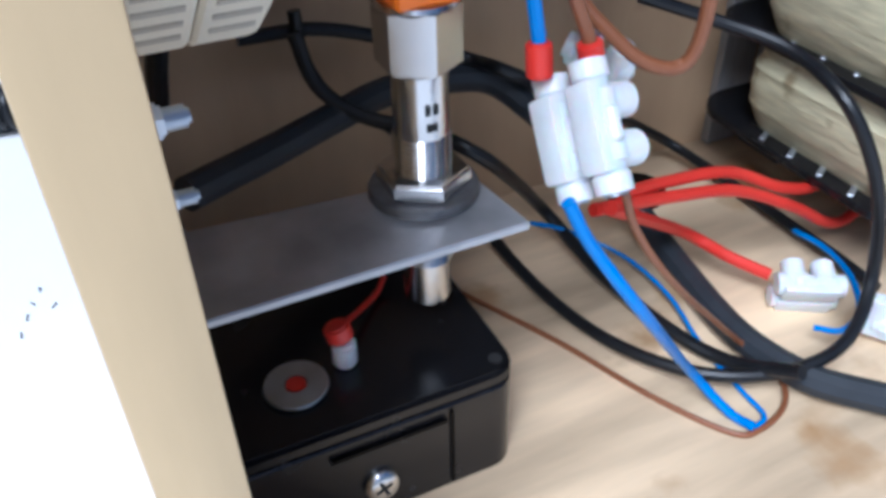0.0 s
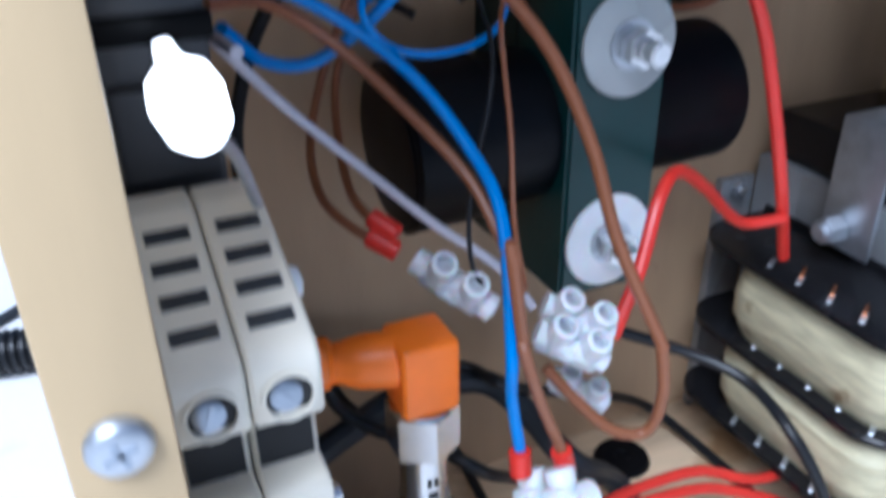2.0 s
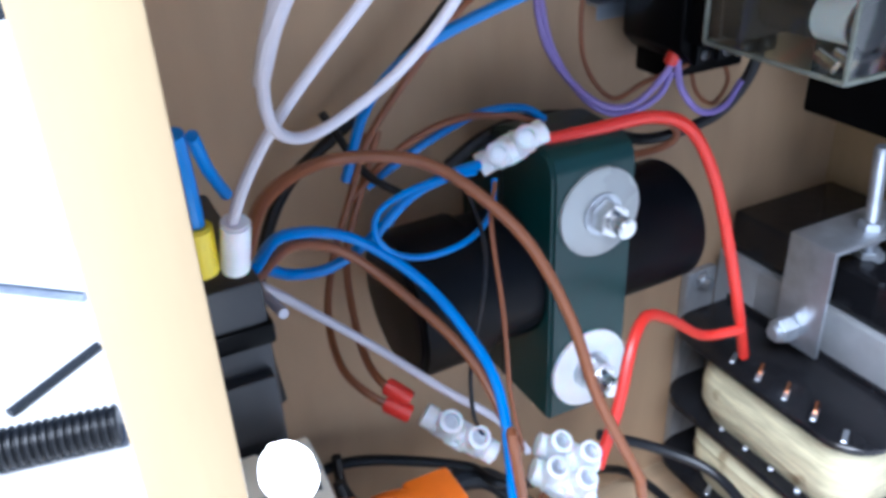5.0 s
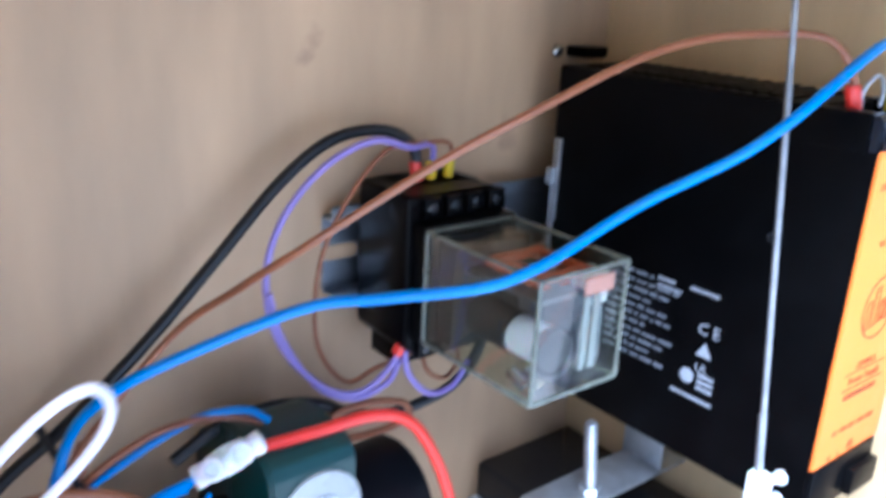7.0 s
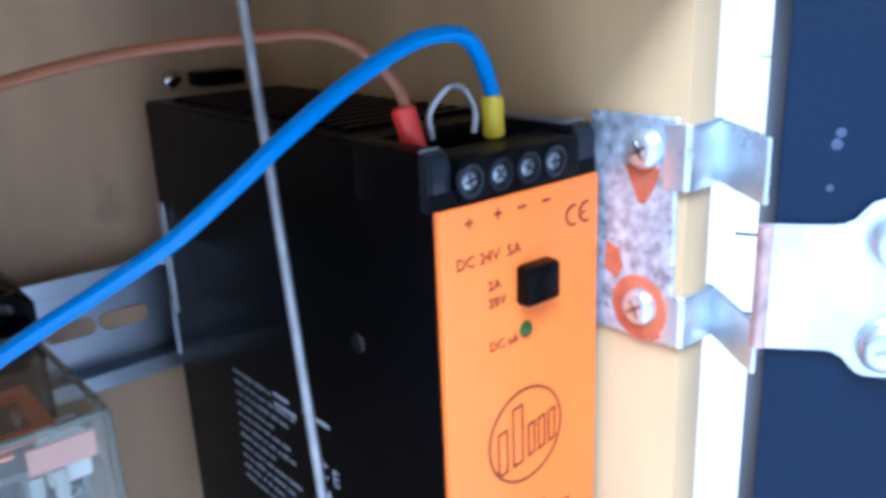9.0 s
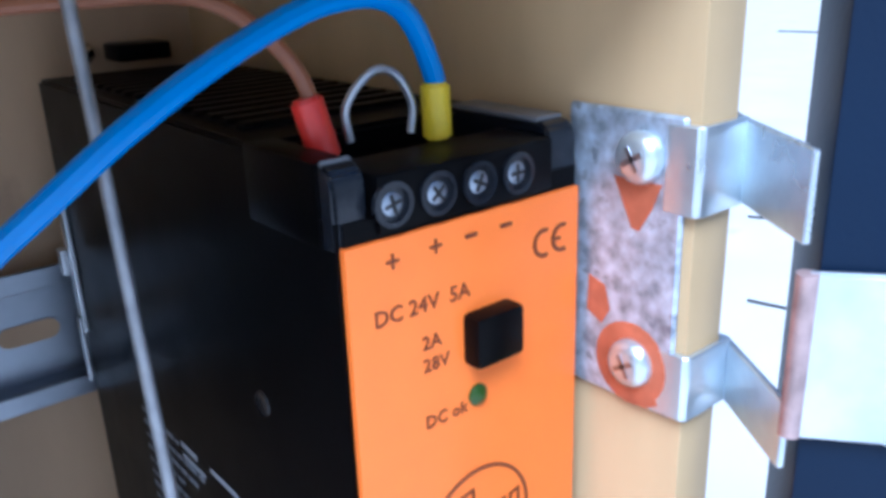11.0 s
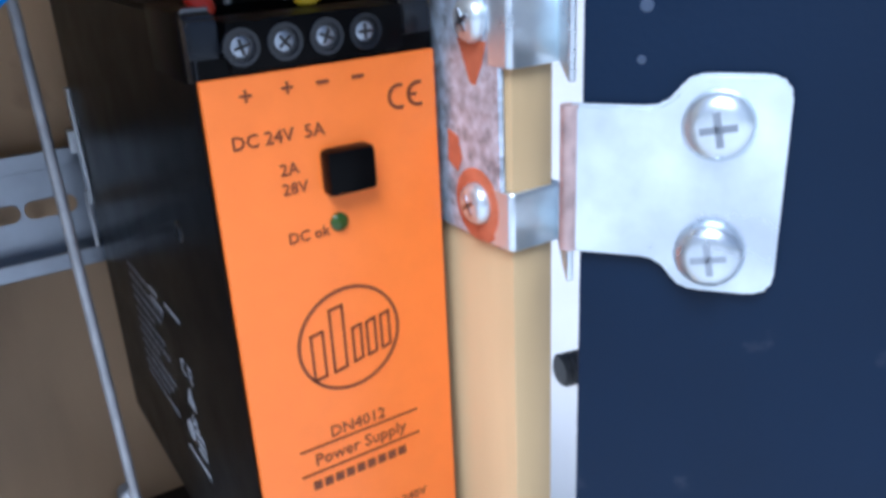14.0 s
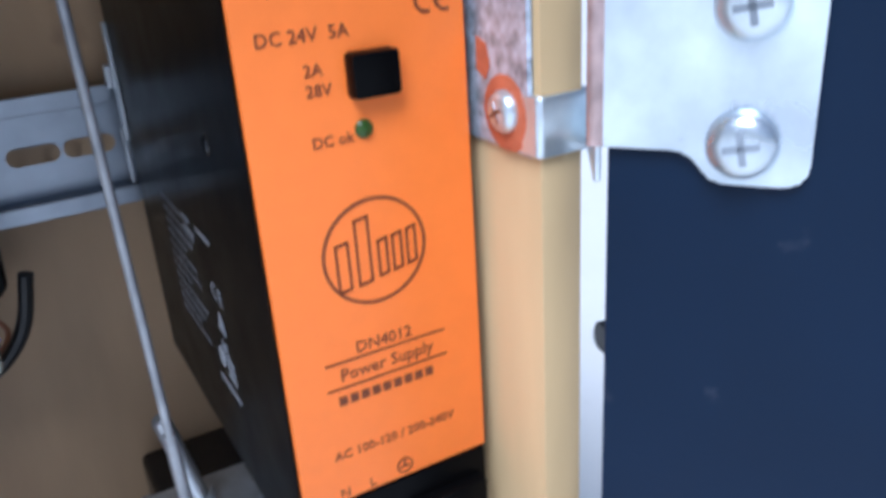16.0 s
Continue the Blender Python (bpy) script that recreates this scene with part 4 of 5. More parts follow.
for z0, z1 in ((0.2690, 0.2788), (0.2985, 0.3102)):
    strap = W_("strap", bm_prism([(XR - 0.0013, YFR + 0.0042), (XR - 0.0013, YFR - 0.0004), (XR - 0.0005, YFR - 0.0013), (XR + THR + 0.0005, YFR - 0.0013), (XR + THR + 0.0013, YFR - 0.0005), (XR + THR + 0.0013, YFR + 0.0110), (XR + THR + 0.0001, YFR + 0.0110), (XR + THR + 0.0001, YFR - 0.0002), (XR - 0.0001, YFR - 0.0002), (XR - 0.0001, YFR + 0.0042)], "z", z0, z1, 0.0002, 1), ZINC, hg, "bright zinc strap round the panel edge")
    a_, b_ = Vector((XR + THR + 0.0016, YFR + 0.0002)), Vector((DE.x - 0.0004, DE.y + 0.0016))
    W_("link", turned(bm_box(0, (b_ - a_).length, -0.0005, 0.0005, z0 + 0.0003, z1 - 0.0003, 0.0002, 1), Matrix.Translation((a_.x, a_.y, 0)) @ Matrix.Rotation(math.atan2(b_.y - a_.y, b_.x - a_.x), 4, "Z")), ZINC, hg)
W_("primer_patch", bm_lathe([(0.0064, 0), (0.0060, 0.00016), (0.0002, 0.00018)], 22, (XR - 0.0012, -0.0090, 0.2748), (-1, 0, 0)), PRIMER, hg, "bare red primer round the screw")
W_("primer_patch", bm_prism([(-0.0050, 0.3020), (-0.0128, 0.3020), (-0.0115, 0.2985), (-0.0095, 0.2950), (-0.0082, 0.2953)], "x", XR - 0.0014, XR - 0.0010), PRIMER, hg, "bare red primer below the screw")
W_("primer_patch", bm_prism([(-0.0010, 0.2865), (-0.0040, 0.2855), (-0.0050, 0.2820), (-0.0036, 0.2795), (-0.0008, 0.2810)], "x", XR - 0.0014, XR - 0.0010), PRIMER, hg, "bare red primer at the plate edge")
W_("primer_patch", bm_prism([(-0.0060, 0.2720), (-0.0130, 0.2735), (-0.0140, 0.2700), (-0.0120, 0.2688), (-0.0070, 0.2688)], "x", XR - 0.00135, XR - 0.0010), PRIMER, hg, "bare red primer along the lower edge")
for z_ in (0.3052, 0.2752):
    s_ = W_("plate_screw", bm_head((XR - 0.0012, -0.0093, z_), (-1, 0, 0), 0.0036, 0.0022), ZINC, hg, "domed crosshead screw")
    part("recess", bm_cross((XR - 0.0012, -0.0093, z_), (-1, 0, 0), 0.0036, 0.0022, 30), STEEL_RAIL, s_)
half = [(-0.0016, 0.0106), (0.0092, 0.0106), (0.0108, 0.0110), (0.0122, 0.0122), (0.0132, 0.0138), (0.0146, 0.0147), (0.0162, 0.0149), (0.0232, 0.0149), (0.0246, 0.0146), (0.0257, 0.0138), (0.0262, 0.0124)]
leaf_o = [(u, 0.2858 - v) for u, v in half] + [(u, 0.2858 + v) for u, v in half[::-1]]
lf = W_("door_leaf", turned(bm_prism(leaf_o, "y", 0.0004, 0.0018, 0.0005, 2), DM), ZINC, hg, "bright zinc door leaf")
W_("knuckle", turned(bm_cyl((-0.0014, 0.0012, 0.2755), (-0.0014, 0.0012, 0.2962), 0.0013, seg=16), DM), RUSTY, hg, "rusty hinge pin")
for z_ in (0.2943, 0.2768):
    p_ = DM @ Vector((0.0178, 0.0018, z_))
    s_ = W_("leaf_screw", bm_head(p_, DN, 0.0046, 0.0028), ZINC, hg, "domed crosshead screw")
    part("recess", bm_cross(p_, DN, 0.0046, 0.0028, 10), STEEL_RAIL, s_)

SCUFF = mat("pale_blue_scuff", (0.05, 0.075, 0.13), 0.6)
for u_, v_, r_ in ((0.0084, 0.3106, 0.0008), (0.0080, 0.3088, 0.0009), (0.0076, 0.3020, 0.0006)):
    part("scuff", bm_lathe([(r_, 0), (r_ * 0.9, 0.00008), (0.0001, 0.00008)], 12, DM @ Vector((u_, 0.0, v_)), DN), SCUFF, door, "pale scuff on the laminate")

ps_ = (-0.2448, -0.0208, 0.1927)
pscrew = thing("edge_screw", "pale zinc screw head in the panel edge", "screw", (ps_[0], YF, ps_[2]))
part("head", bm_head((0, 0, 0), (0, -1, 0), 0.0031, 0.0018), STEEL, pscrew)
part("recess", bm_cross((0, 0, 0), (0, -1, 0), 0.0031, 0.0018), STEEL_RAIL, pscrew)
fd = (-0.0797, 0.1132, 0.0185)
foot = thing("rubber_foot", "flat round dark rubber disc lying on the box floor", "rubber foot", (fd[0], fd[1], ZF))
part("disc", bm_lathe([(0.0105, 0), (0.0110, 0.0010), (0.0100, 0.0028), (0.0030, 0.0030), (0.0026, 0.0024), (0.0003, 0.0024)], 32), PIPE, foot)

for b_, r_, l_ in (((-0.2370, -0.0060, 0.1426), 0.0012, 0.0042), ((-0.2370, 0.0012, 0.1291), 0.0010, 0.0040)):
    wb = thing("wall_bolt", "short zinc bolt end with nut in the side panel", "bolt", (XL, b_[1], b_[2]), "side panel bolts")
    part("shank", bm_cyl((0, 0, 0), (l_, 0, 0), r_, seg=14, bevel=0.0004), STEEL_RAIL, wb)
    part("nut", bm_hex((0, 0, 0), (0.0016, 0, 0), r_ * 3.0), STEEL, wb)


# ---- wire connectors ----
def connector(label, c, u, n, poles=2, pitch=0.0080, length=0.0170, s=1.0, group="wire connectors"):
    """A strip of white nylon terminals: wires run along u, screws look along n."""
    u = Vector(u).normalized()
    n = Vector(n)
    n = (n - n.dot(u) * u).normalized()
    v = n.cross(u)
    cn = thing("wire_connector", label, "wire connector", c, group)
    m = Matrix((u, v, n)).transposed().to_4x4()
    for k in range(poles):
        o = (k - (poles - 1) / 2) * pitch * s
        bm = join(bm_lathe([(0.0024 * s, -0.5 * length * s)] + [(r * s, h * length * s) for r, h in ((0.0033, -0.49), (0.0033, -0.36), (0.0028, -0.34), (0.0028, -0.28), (0.0037, -0.26), (0.0037, -0.06), (0.0029, -0.04), (0.0029, 0.04), (0.0037, 0.06), (0.0037, 0.26), (0.0028, 0.28), (0.0028, 0.34), (0.0033, 0.36), (0.0033, 0.49))] + [(0.0024 * s, 0.5 * length * s)], 16, (0, o, 0), (1, 0, 0)),
                  bm_box(-0.0078 * s, 0.0078 * s, o - 0.0030 * s, o + 0.0030 * s, -0.0040 * s, 0.0010 * s, 0.0010 * s, 2))
        b = part("pole", turned(bm, m), CONN, cn)
        for e in (-1, 1):
            x = 0.0042 * s * e
            part("screw_tower", turned(bm_lathe([(0.0034 * s, 0), (0.0032 * s, 0.0070 * s), (0.0026 * s, 0.0074 * s), (0.0021 * s, 0.0074 * s), (0.0021 * s, 0.0050 * s)], 14, (x, o, 0), (0, 0, 1)), m), CONN, b)
            part("screw", turned(bm_cyl((x, o, 0.0045 * s), (x, o, 0.0053 * s), 0.0020 * s, seg=12), m), STEEL, b)
        part("insert", turned(bm_lathe([(0.0021 * s, 0), (0.0021 * s, 0.0004 * s)], 12, (0.5 * length * s, o, 0), (1, 0, 0)), m), STEEL, b)
    part("web", turned(bm_box(-0.0030 * s, 0.0030 * s, -0.5 * poles * pitch * s, 0.5 * poles * pitch * s, -0.0020 * s, 0.0004 * s, 0.0006 * s, 1), m), CONN, cn)
    return cn


A1, A2 = Vector((-0.1738, 0.0300, 0.1185)), Vector((-0.1753, 0.0160, 0.1005))
B1, B2 = Vector((-0.1648, 0.0270, 0.1184)), Vector((-0.1659, 0.0130, 0.1016))
mid = (A1 + A2 + B1 + B2) / 4
connector("white nylon two-pole connector with blue and brown wires hanging in air", mid, A2 - A1, (0.8, 0.45, 0.25), 2, (A1 - B1).length, (A1 - A2).length)
connector("white nylon connector with two red sleeved brown wires", (-0.1724, 0.0660, 0.1443), (0.0060, -0.0054, -0.0043), (-0.25, -0.45, 0.85), 1, 0.008, 0.022)
connector("white nylon connector joining white and red wires", (-0.1479, 0.0520, 0.1326), (0.0061, -0.0038, -0.0031), (-0.1, -0.45, 0.88), 2, 0.0075, 0.018)
connector("small white nylon connector joining blue pair and red wire", (-0.1427, 0.0880, 0.2123), (0.0150, -0.004, 0.0070), (-0.2, -0.8, 0.55), 1, 0.008, 0.020)
connector("white nylon connector lying on the box floor with red wire", (-0.0726, 0.0410, 0.0230), (0.0060, -0.0035, 0.0), (0.35, 0.75, 0.35), 2, 0.0075, 0.019)
connector("white nylon connector at the floor beside the transformer", (-0.0612, 0.0201, 0.0220), (0.004, -0.006, 0.0), (0.0, 0.2, 0.95), 1, 0.008, 0.018)
connector("white nylon connector on the floor behind the hanging one", (-0.1292, 0.0750, 0.0935), (0.006, -0.006, -0.003), (0.0, -0.5, 0.85), 1, 0.008, 0.018)

RF = lambda w: (w, 0.006, 0.0021, RED, "red sleeve")
YFER = lambda w: (w, 0.0055, 0.0018, YELLOW, "yellow sleeve")

# ---- wires in front of the back panel ----
wire("blue_supply_wire", [(-0.1835, 0.1050, 0.2063), (-0.1784, 0.1000, 0.2256), (-0.1729, 0.0880, 0.2397), (-0.1610, 0.0800, 0.2487), (-0.1315, 0.0680, 0.2606), (-0.1168, 0.0567, 0.2641), (-0.1054, 0.0475, 0.2664), (-0.0963, 0.0415, 0.2682), (-0.0866, 0.0384, 0.2709), (-0.0757, 0.0366, 0.2750), (-0.0646, 0.0341, 0.2809), (-0.0542, 0.0292, 0.2876), (-0.0451, 0.0226, 0.2940), (-0.0368, 0.0162, 0.3004), (-0.0284, 0.0112, 0.3079), (-0.0187, 0.0081, 0.3157), (-0.0074, 0.0073, 0.3221), (0.0052, 0.0077, 0.3266), (0.0160, 0.0088, 0.3255), (0.0222, 0.0100, 0.3160), (0.0224, 0.0100, 0.3090)], 0.00145, BLUE, "blue insulated wire curving to the power supply terminals", [(1, 0.0065, 0.0020, YELLOW, "yellow sleeve")])
wire("brown_supply_wire", [(-0.1802, 0.1080, 0.2046), (-0.1742, 0.1040, 0.2198), (-0.1516, 0.1000, 0.2461), (-0.1416, 0.0820, 0.2628), (-0.1325, 0.0640, 0.2777), (-0.1085, 0.0470, 0.2984), (-0.0894, 0.0360, 0.3111), (-0.0614, 0.0340, 0.3211), (-0.0372, 0.0320, 0.3262), (-0.0151, 0.0265, 0.3277), (-0.0040, 0.0180, 0.3270), (0.0040, 0.0140, 0.3190), (0.0062, 0.0126, 0.3085)], 0.00105, BROWN, "brown insulated wire curving to the power supply terminals", [(1, 0.0070, 0.0021, RED, "red sleeve")])
wire("black_cable", [(-0.2074, 0.1180, 0.1332), (-0.2085, 0.1220, 0.1538), (-0.2060, 0.1240, 0.1751), (-0.1953, 0.1240, 0.1990), (-0.1730, 0.1220, 0.2170), (-0.1510, 0.1220, 0.2355), (-0.1300, 0.1220, 0.2560), (-0.1100, 0.1220, 0.2760), (-0.0920, 0.1220, 0.2880), (-0.0750, 0.1200, 0.2905), (-0.0650, 0.1165, 0.2855), (-0.0635, 0.1149, 0.2745)], 0.0019, BLACK_WIRE, "black cable running up the back panel to the relay socket", [RF(1)])
wire("violet_wire", [(-0.0580, 0.1149, 0.2745), (-0.0580, 0.1149, 0.2850), (-0.0687, 0.1120, 0.2859), (-0.0816, 0.1140, 0.2887), (-0.0968, 0.1180, 0.2807), (-0.1098, 0.1200, 0.2652), (-0.1152, 0.1200, 0.2470), (-0.1117, 0.1180, 0.2263), (-0.0998, 0.1120, 0.2106), (-0.0878, 0.1080, 0.2075), (-0.0778, 0.1050, 0.2164), (-0.0746, 0.1040, 0.2249)], 0.0011, VIOLET, "violet insulated wire looping round the relay socket", [YFER(0), RF(1)])
wire("violet_jumper_wire", [(-0.0747, 0.1040, 0.2231), (-0.0725, 0.1030, 0.2116), (-0.0644, 0.1020, 0.2028), (-0.0526, 0.1040, 0.2017), (-0.0445, 0.1060, 0.2081)], 0.0011, VIOLET, "short pale violet jumper wire under the relay socket")
wire("thin_brown_wire", [(-0.0506, 0.1149, 0.2745), (-0.0506, 0.1149, 0.2850), (-0.0638, 0.1140, 0.2862), (-0.0745, 0.1180, 0.2836), (-0.0868, 0.1220, 0.2664), (-0.0948, 0.1240, 0.2451), (-0.0962, 0.1220, 0.2210), (-0.0891, 0.1160, 0.2080), (-0.0808, 0.1100, 0.2133), (-0.0663, 0.1080, 0.2167)], 0.0008, BROWN, "thin brown wire looping beside the relay socket", [YFER(0)])
wire("brown_loop_wire", [(-0.0639, 0.1100, 0.2178), (-0.0574, 0.1120, 0.2050), (-0.0476, 0.1140, 0.1989), (-0.0421, 0.1140, 0.2059), (-0.0488, 0.1120, 0.2161)], 0.0008, BROWN, "thin brown wire loop under the socket")
wire("black_loop_cable", [(-0.0340, 0.1080, 0.2230), (-0.0380, 0.1090, 0.2080), (-0.0465, 0.1110, 0.1970), (-0.0590, 0.1130, 0.1925), (-0.0680, 0.1150, 0.1908), (-0.0780, 0.1160, 0.1918), (-0.0890, 0.1160, 0.1965), (-0.0980, 0.1160, 0.2020), (-0.1080, 0.1150, 0.2060), (-0.1200, 0.1150, 0.2075), (-0.1350, 0.1150, 0.2055), (-0.1480, 0.1160, 0.1980)], 0.0020, BLACK_WIRE, "thick black cable running from the relay socket over the pipe")
wire("brown_socket_loop", [(-0.1060, 0.1060, 0.1985), (-0.1000, 0.1070, 0.1945), (-0.0930, 0.1080, 0.1918), (-0.0840, 0.1080, 0.1905), (-0.0740, 0.1080, 0.1905), (-0.0680, 0.1080, 0.1930), (-0.0700, 0.1090, 0.1975), (-0.0800, 0.1100, 0.2005), (-0.0900, 0.1120, 0.2000), (-0.0980, 0.1140, 0.1970)], 0.0013, BROWN, "brown wire curled in a loop over the pipe end")
wire("violet_far_wire", [(-0.1152, 0.1180, 0.2439), (-0.1104, 0.1180, 0.2267), (-0.1004, 0.1140, 0.2100), (-0.0891, 0.1100, 0.2044), (-0.0791, 0.1060, 0.2091), (-0.0757, 0.1040, 0.2172)], 0.0010, VIOLET, "violet insulated wire hanging below the socket")

wire("white_wire", [(-0.2281, 0.0317, 0.2300), (-0.2273, 0.0280, 0.2407), (-0.2206, 0.0250, 0.2536), (-0.2093, 0.0200, 0.2681), (-0.2004, 0.0160, 0.2783), (-0.1941, 0.0152, 0.2812), (-0.1906, 0.0180, 0.2767), (-0.1915, 0.0220, 0.2688), (-0.1987, 0.0260, 0.2589), (-0.2072, 0.0280, 0.2528), (-0.2154, 0.0260, 0.2509), (-0.2220, 0.0180, 0.2561), (-0.2255, 0.0060, 0.2671), (-0.2271, -0.0120, 0.2799), (-0.2285, -0.0240, 0.2881)], 0.0009, WHITE_WIRE, "white wire looping from the fuse holder to the push button", [(0, 0.0095, 0.0024, CONN, "white sleeve")])
wire("white_button_wire", [(-0.2248, 0.0100, 0.2651), (-0.2263, -0.0040, 0.2745), (-0.2269, -0.0160, 0.2820), (-0.2274, -0.0240, 0.2876)], 0.0011, WHITE_WIRE, "second white wire below the push button")
wire("short_blue_wire", [(-0.2330, 0.0315, 0.2310), (-0.2330, 0.0300, 0.2413), (-0.2334, 0.0280, 0.2482), (-0.2342, 0.0240, 0.2560)], 0.0013, BLUE, "short blue wire stub with yellow sleeve in the fuse holder", [(0, 0.0080, 0.0024, YELLOW, "yellow sleeve")])
wire("blue_button_wire", [(-0.2320, 0.0240, 0.2552), (-0.2298, 0.0300, 0.2476), (-0.2267, 0.0360, 0.2403)], 0.0010, BLUE, "thin blue wire behind the fuse holder")
wire("brown_arc_wire", [(-0.2240, 0.0450, 0.2240), (-0.2156, 0.0620, 0.2253), (-0.2037, 0.0750, 0.2246), (-0.1904, 0.0800, 0.2231), (-0.1753, 0.0760, 0.2203), (-0.1648, 0.0680, 0.2130), (-0.1543, 0.0600, 0.1992), (-0.1473, 0.0520, 0.1798), (-0.1433, 0.0450, 0.1591), (-0.1345, 0.0380, 0.1356), (-0.1341, 0.0370, 0.1329), (-0.1322, 0.0370, 0.1195), (-0.1336, 0.0390, 0.1079), (-0.1414, 0.0420, 0.1084), (-0.1485, 0.0480, 0.1154), (-0.1540, 0.0540, 0.1231)], 0.0015, BROWN, "thick brown wire in a wide arc across the box", ())
wire("blue_arc_wire", [(-0.2220, 0.0500, 0.2180), (-0.2118, 0.0640, 0.2162), (-0.1945, 0.0740, 0.2064), (-0.1809, 0.0680, 0.1946), (-0.1731, 0.0580, 0.1817), (-0.1712, 0.0460, 0.1704), (-0.1758, 0.0320, 0.1485), (-0.1754, 0.0320, 0.1369), A1 + Vector((0.0, 0.0008, 0.0055)), A1], 0.0013, BLUE, "blue wire arcing from fuse holder down to hanging connector", [(1, 0.0052, 0.0024, RED, "red sleeve")])
wire("brown_pair_wire", [(-0.2215, 0.0520, 0.2150), (-0.2089, 0.0680, 0.2113), (-0.1944, 0.0760, 0.2009), (-0.1808, 0.0700, 0.1859), (-0.1720, 0.0580, 0.1733), (-0.1700, 0.0440, 0.1614), (-0.1765, 0.0320, 0.1711), (-0.1740, 0.0310, 0.1513), (-0.1741, 0.0300, 0.1491), (-0.1703, 0.0290, 0.1359), B1 + Vector((-0.0012, 0.0005, 0.0055)), B1], 0.0013, BROWN, "brown wire running down to the hanging connector", [(1, 0.0052, 0.0023, RED, "red sleeve")])
wire("white_cross_wire", [(-0.2180, 0.0480, 0.2080), (-0.2187, 0.0640, 0.2062), (-0.2049, 0.0740, 0.1889), (-0.1894, 0.0740, 0.1727), (-0.1758, 0.0680, 0.1594), (-0.1638, 0.0600, 0.1498), (-0.1581, 0.0540, 0.1409)], 0.0011, WHITE_WIRE, "white wire running down across the pipe")
wire("thin_brown_drop_wire", [(-0.1524, 0.0800, 0.2076), (-0.1594, 0.0700, 0.2019), (-0.1619, 0.0600, 0.1819), (-0.1660, 0.0500, 0.1660), (-0.1657, 0.0450, 0.1522), (-0.1724, 0.0420, 0.1652), (-0.1732, 0.0400, 0.1555)], 0.0006, BROWN, "thin brown wire hanging from the small connector")
wire("thin_black_drop_wire", [(-0.1596, 0.0820, 0.2070), (-0.1604, 0.0720, 0.1968), (-0.1641, 0.0660, 0.1861), (-0.1691, 0.0640, 0.1690), (-0.1701, 0.0620, 0.1531), (-0.1674, 0.0600, 0.1442)], 0.0006, BLACK_WIRE, "thin black wire hanging in front of the pipe")
wire("blue_pair_wire", [(-0.1540, 0.0860, 0.2107), (-0.1641, 0.0820, 0.2118), (-0.1759, 0.0800, 0.2098), (-0.1872, 0.0800, 0.2012), (-0.1973, 0.0820, 0.1953), (-0.2074, 0.0800, 0.1974), (-0.2165, 0.0700, 0.2070)], 0.0014, BLUE, "blue wire running from the small connector to the fuse holder")
wire("thin_blue_loop_wire", [(-0.1560, 0.0840, 0.2099), (-0.1720, 0.0780, 0.2132), (-0.1855, 0.0740, 0.2118), (-0.1889, 0.0720, 0.2069), (-0.1846, 0.0720, 0.2002), (-0.1760, 0.0720, 0.1969), (-0.1642, 0.0740, 0.1969), (-0.1551, 0.0780, 0.2003), (-0.1503, 0.0840, 0.2066)], 0.0008, BLUE, "thin blue wire in a loop before the pipe")
wire("blue_back_wire", [(-0.1255, 0.0980, 0.2135), (-0.1309, 0.1020, 0.2169), (-0.1415, 0.1060, 0.2165), (-0.1533, 0.1080, 0.2123), (-0.1668, 0.1100, 0.2053), (-0.1751, 0.1120, 0.1996)], 0.0012, BLUE, "blue wire bending behind the small connector")
wire("brown_back_wire", [(-0.1266, 0.1000, 0.2125), (-0.1354, 0.1040, 0.2151), (-0.1487, 0.1060, 0.2161), (-0.1602, 0.1080, 0.2128), (-0.1719, 0.1100, 0.2055), (-0.1805, 0.1120, 0.1966)], 0.0011, BROWN, "brown wire bending behind the small connector")
for k, dx in enumerate((0, 28)):
    wire("brown_down_wire", [((-0.1735, 0.1120, 0.2151)[0] + 0.003 * k, 0.112, (-0.1735, 0.1120, 0.2151)[2]), ((-0.1813, 0.1120, 0.1968)[0] + 0.003 * k, 0.111, (-0.1813, 0.1120, 0.1968)[2]), ((-0.1885, 0.1080, 0.1827)[0] + 0.004 * k, 0.108, (-0.1885, 0.1080, 0.1827)[2]), ((-0.1949, 0.0980, 0.1714)[0] + 0.007 * k, 0.098, (-0.1949, 0.0980, 0.1714)[2]), ((-0.1970, 0.0850, 0.1640)[0] + 0.007 * k, 0.085, (-0.1970, 0.0850, 0.1640)[2]), ((-0.1934, 0.0750, 0.1598)[0] + 0.004 * k, 0.075, (-0.1934, 0.0750, 0.1598)[2] + 0.002 * k), ((-0.1860, 0.0680, 0.1556)[0] + 0.001 * k, 0.068 + 0.002 * k, (-0.1860, 0.0680, 0.1556)[2] + 0.003 * k)], 0.0011, BROWN, "brown wire running down to a red sleeved connector", [(1, 0.0065, 0.0024, RED, "red sleeve")], "brown wire pair")
wire("red_wire", [(-0.1318, 0.0900, 0.2112), (-0.1154, 0.0880, 0.2119), (-0.0973, 0.0860, 0.2124), (-0.0851, 0.0840, 0.2068), (-0.0755, 0.0820, 0.1903), (-0.0678, 0.0800, 0.1661), (-0.0612, 0.0780, 0.1401), (-0.0501, 0.0826, 0.1145)], 0.0019, RED, "red wire from small connector to the transformer lug")
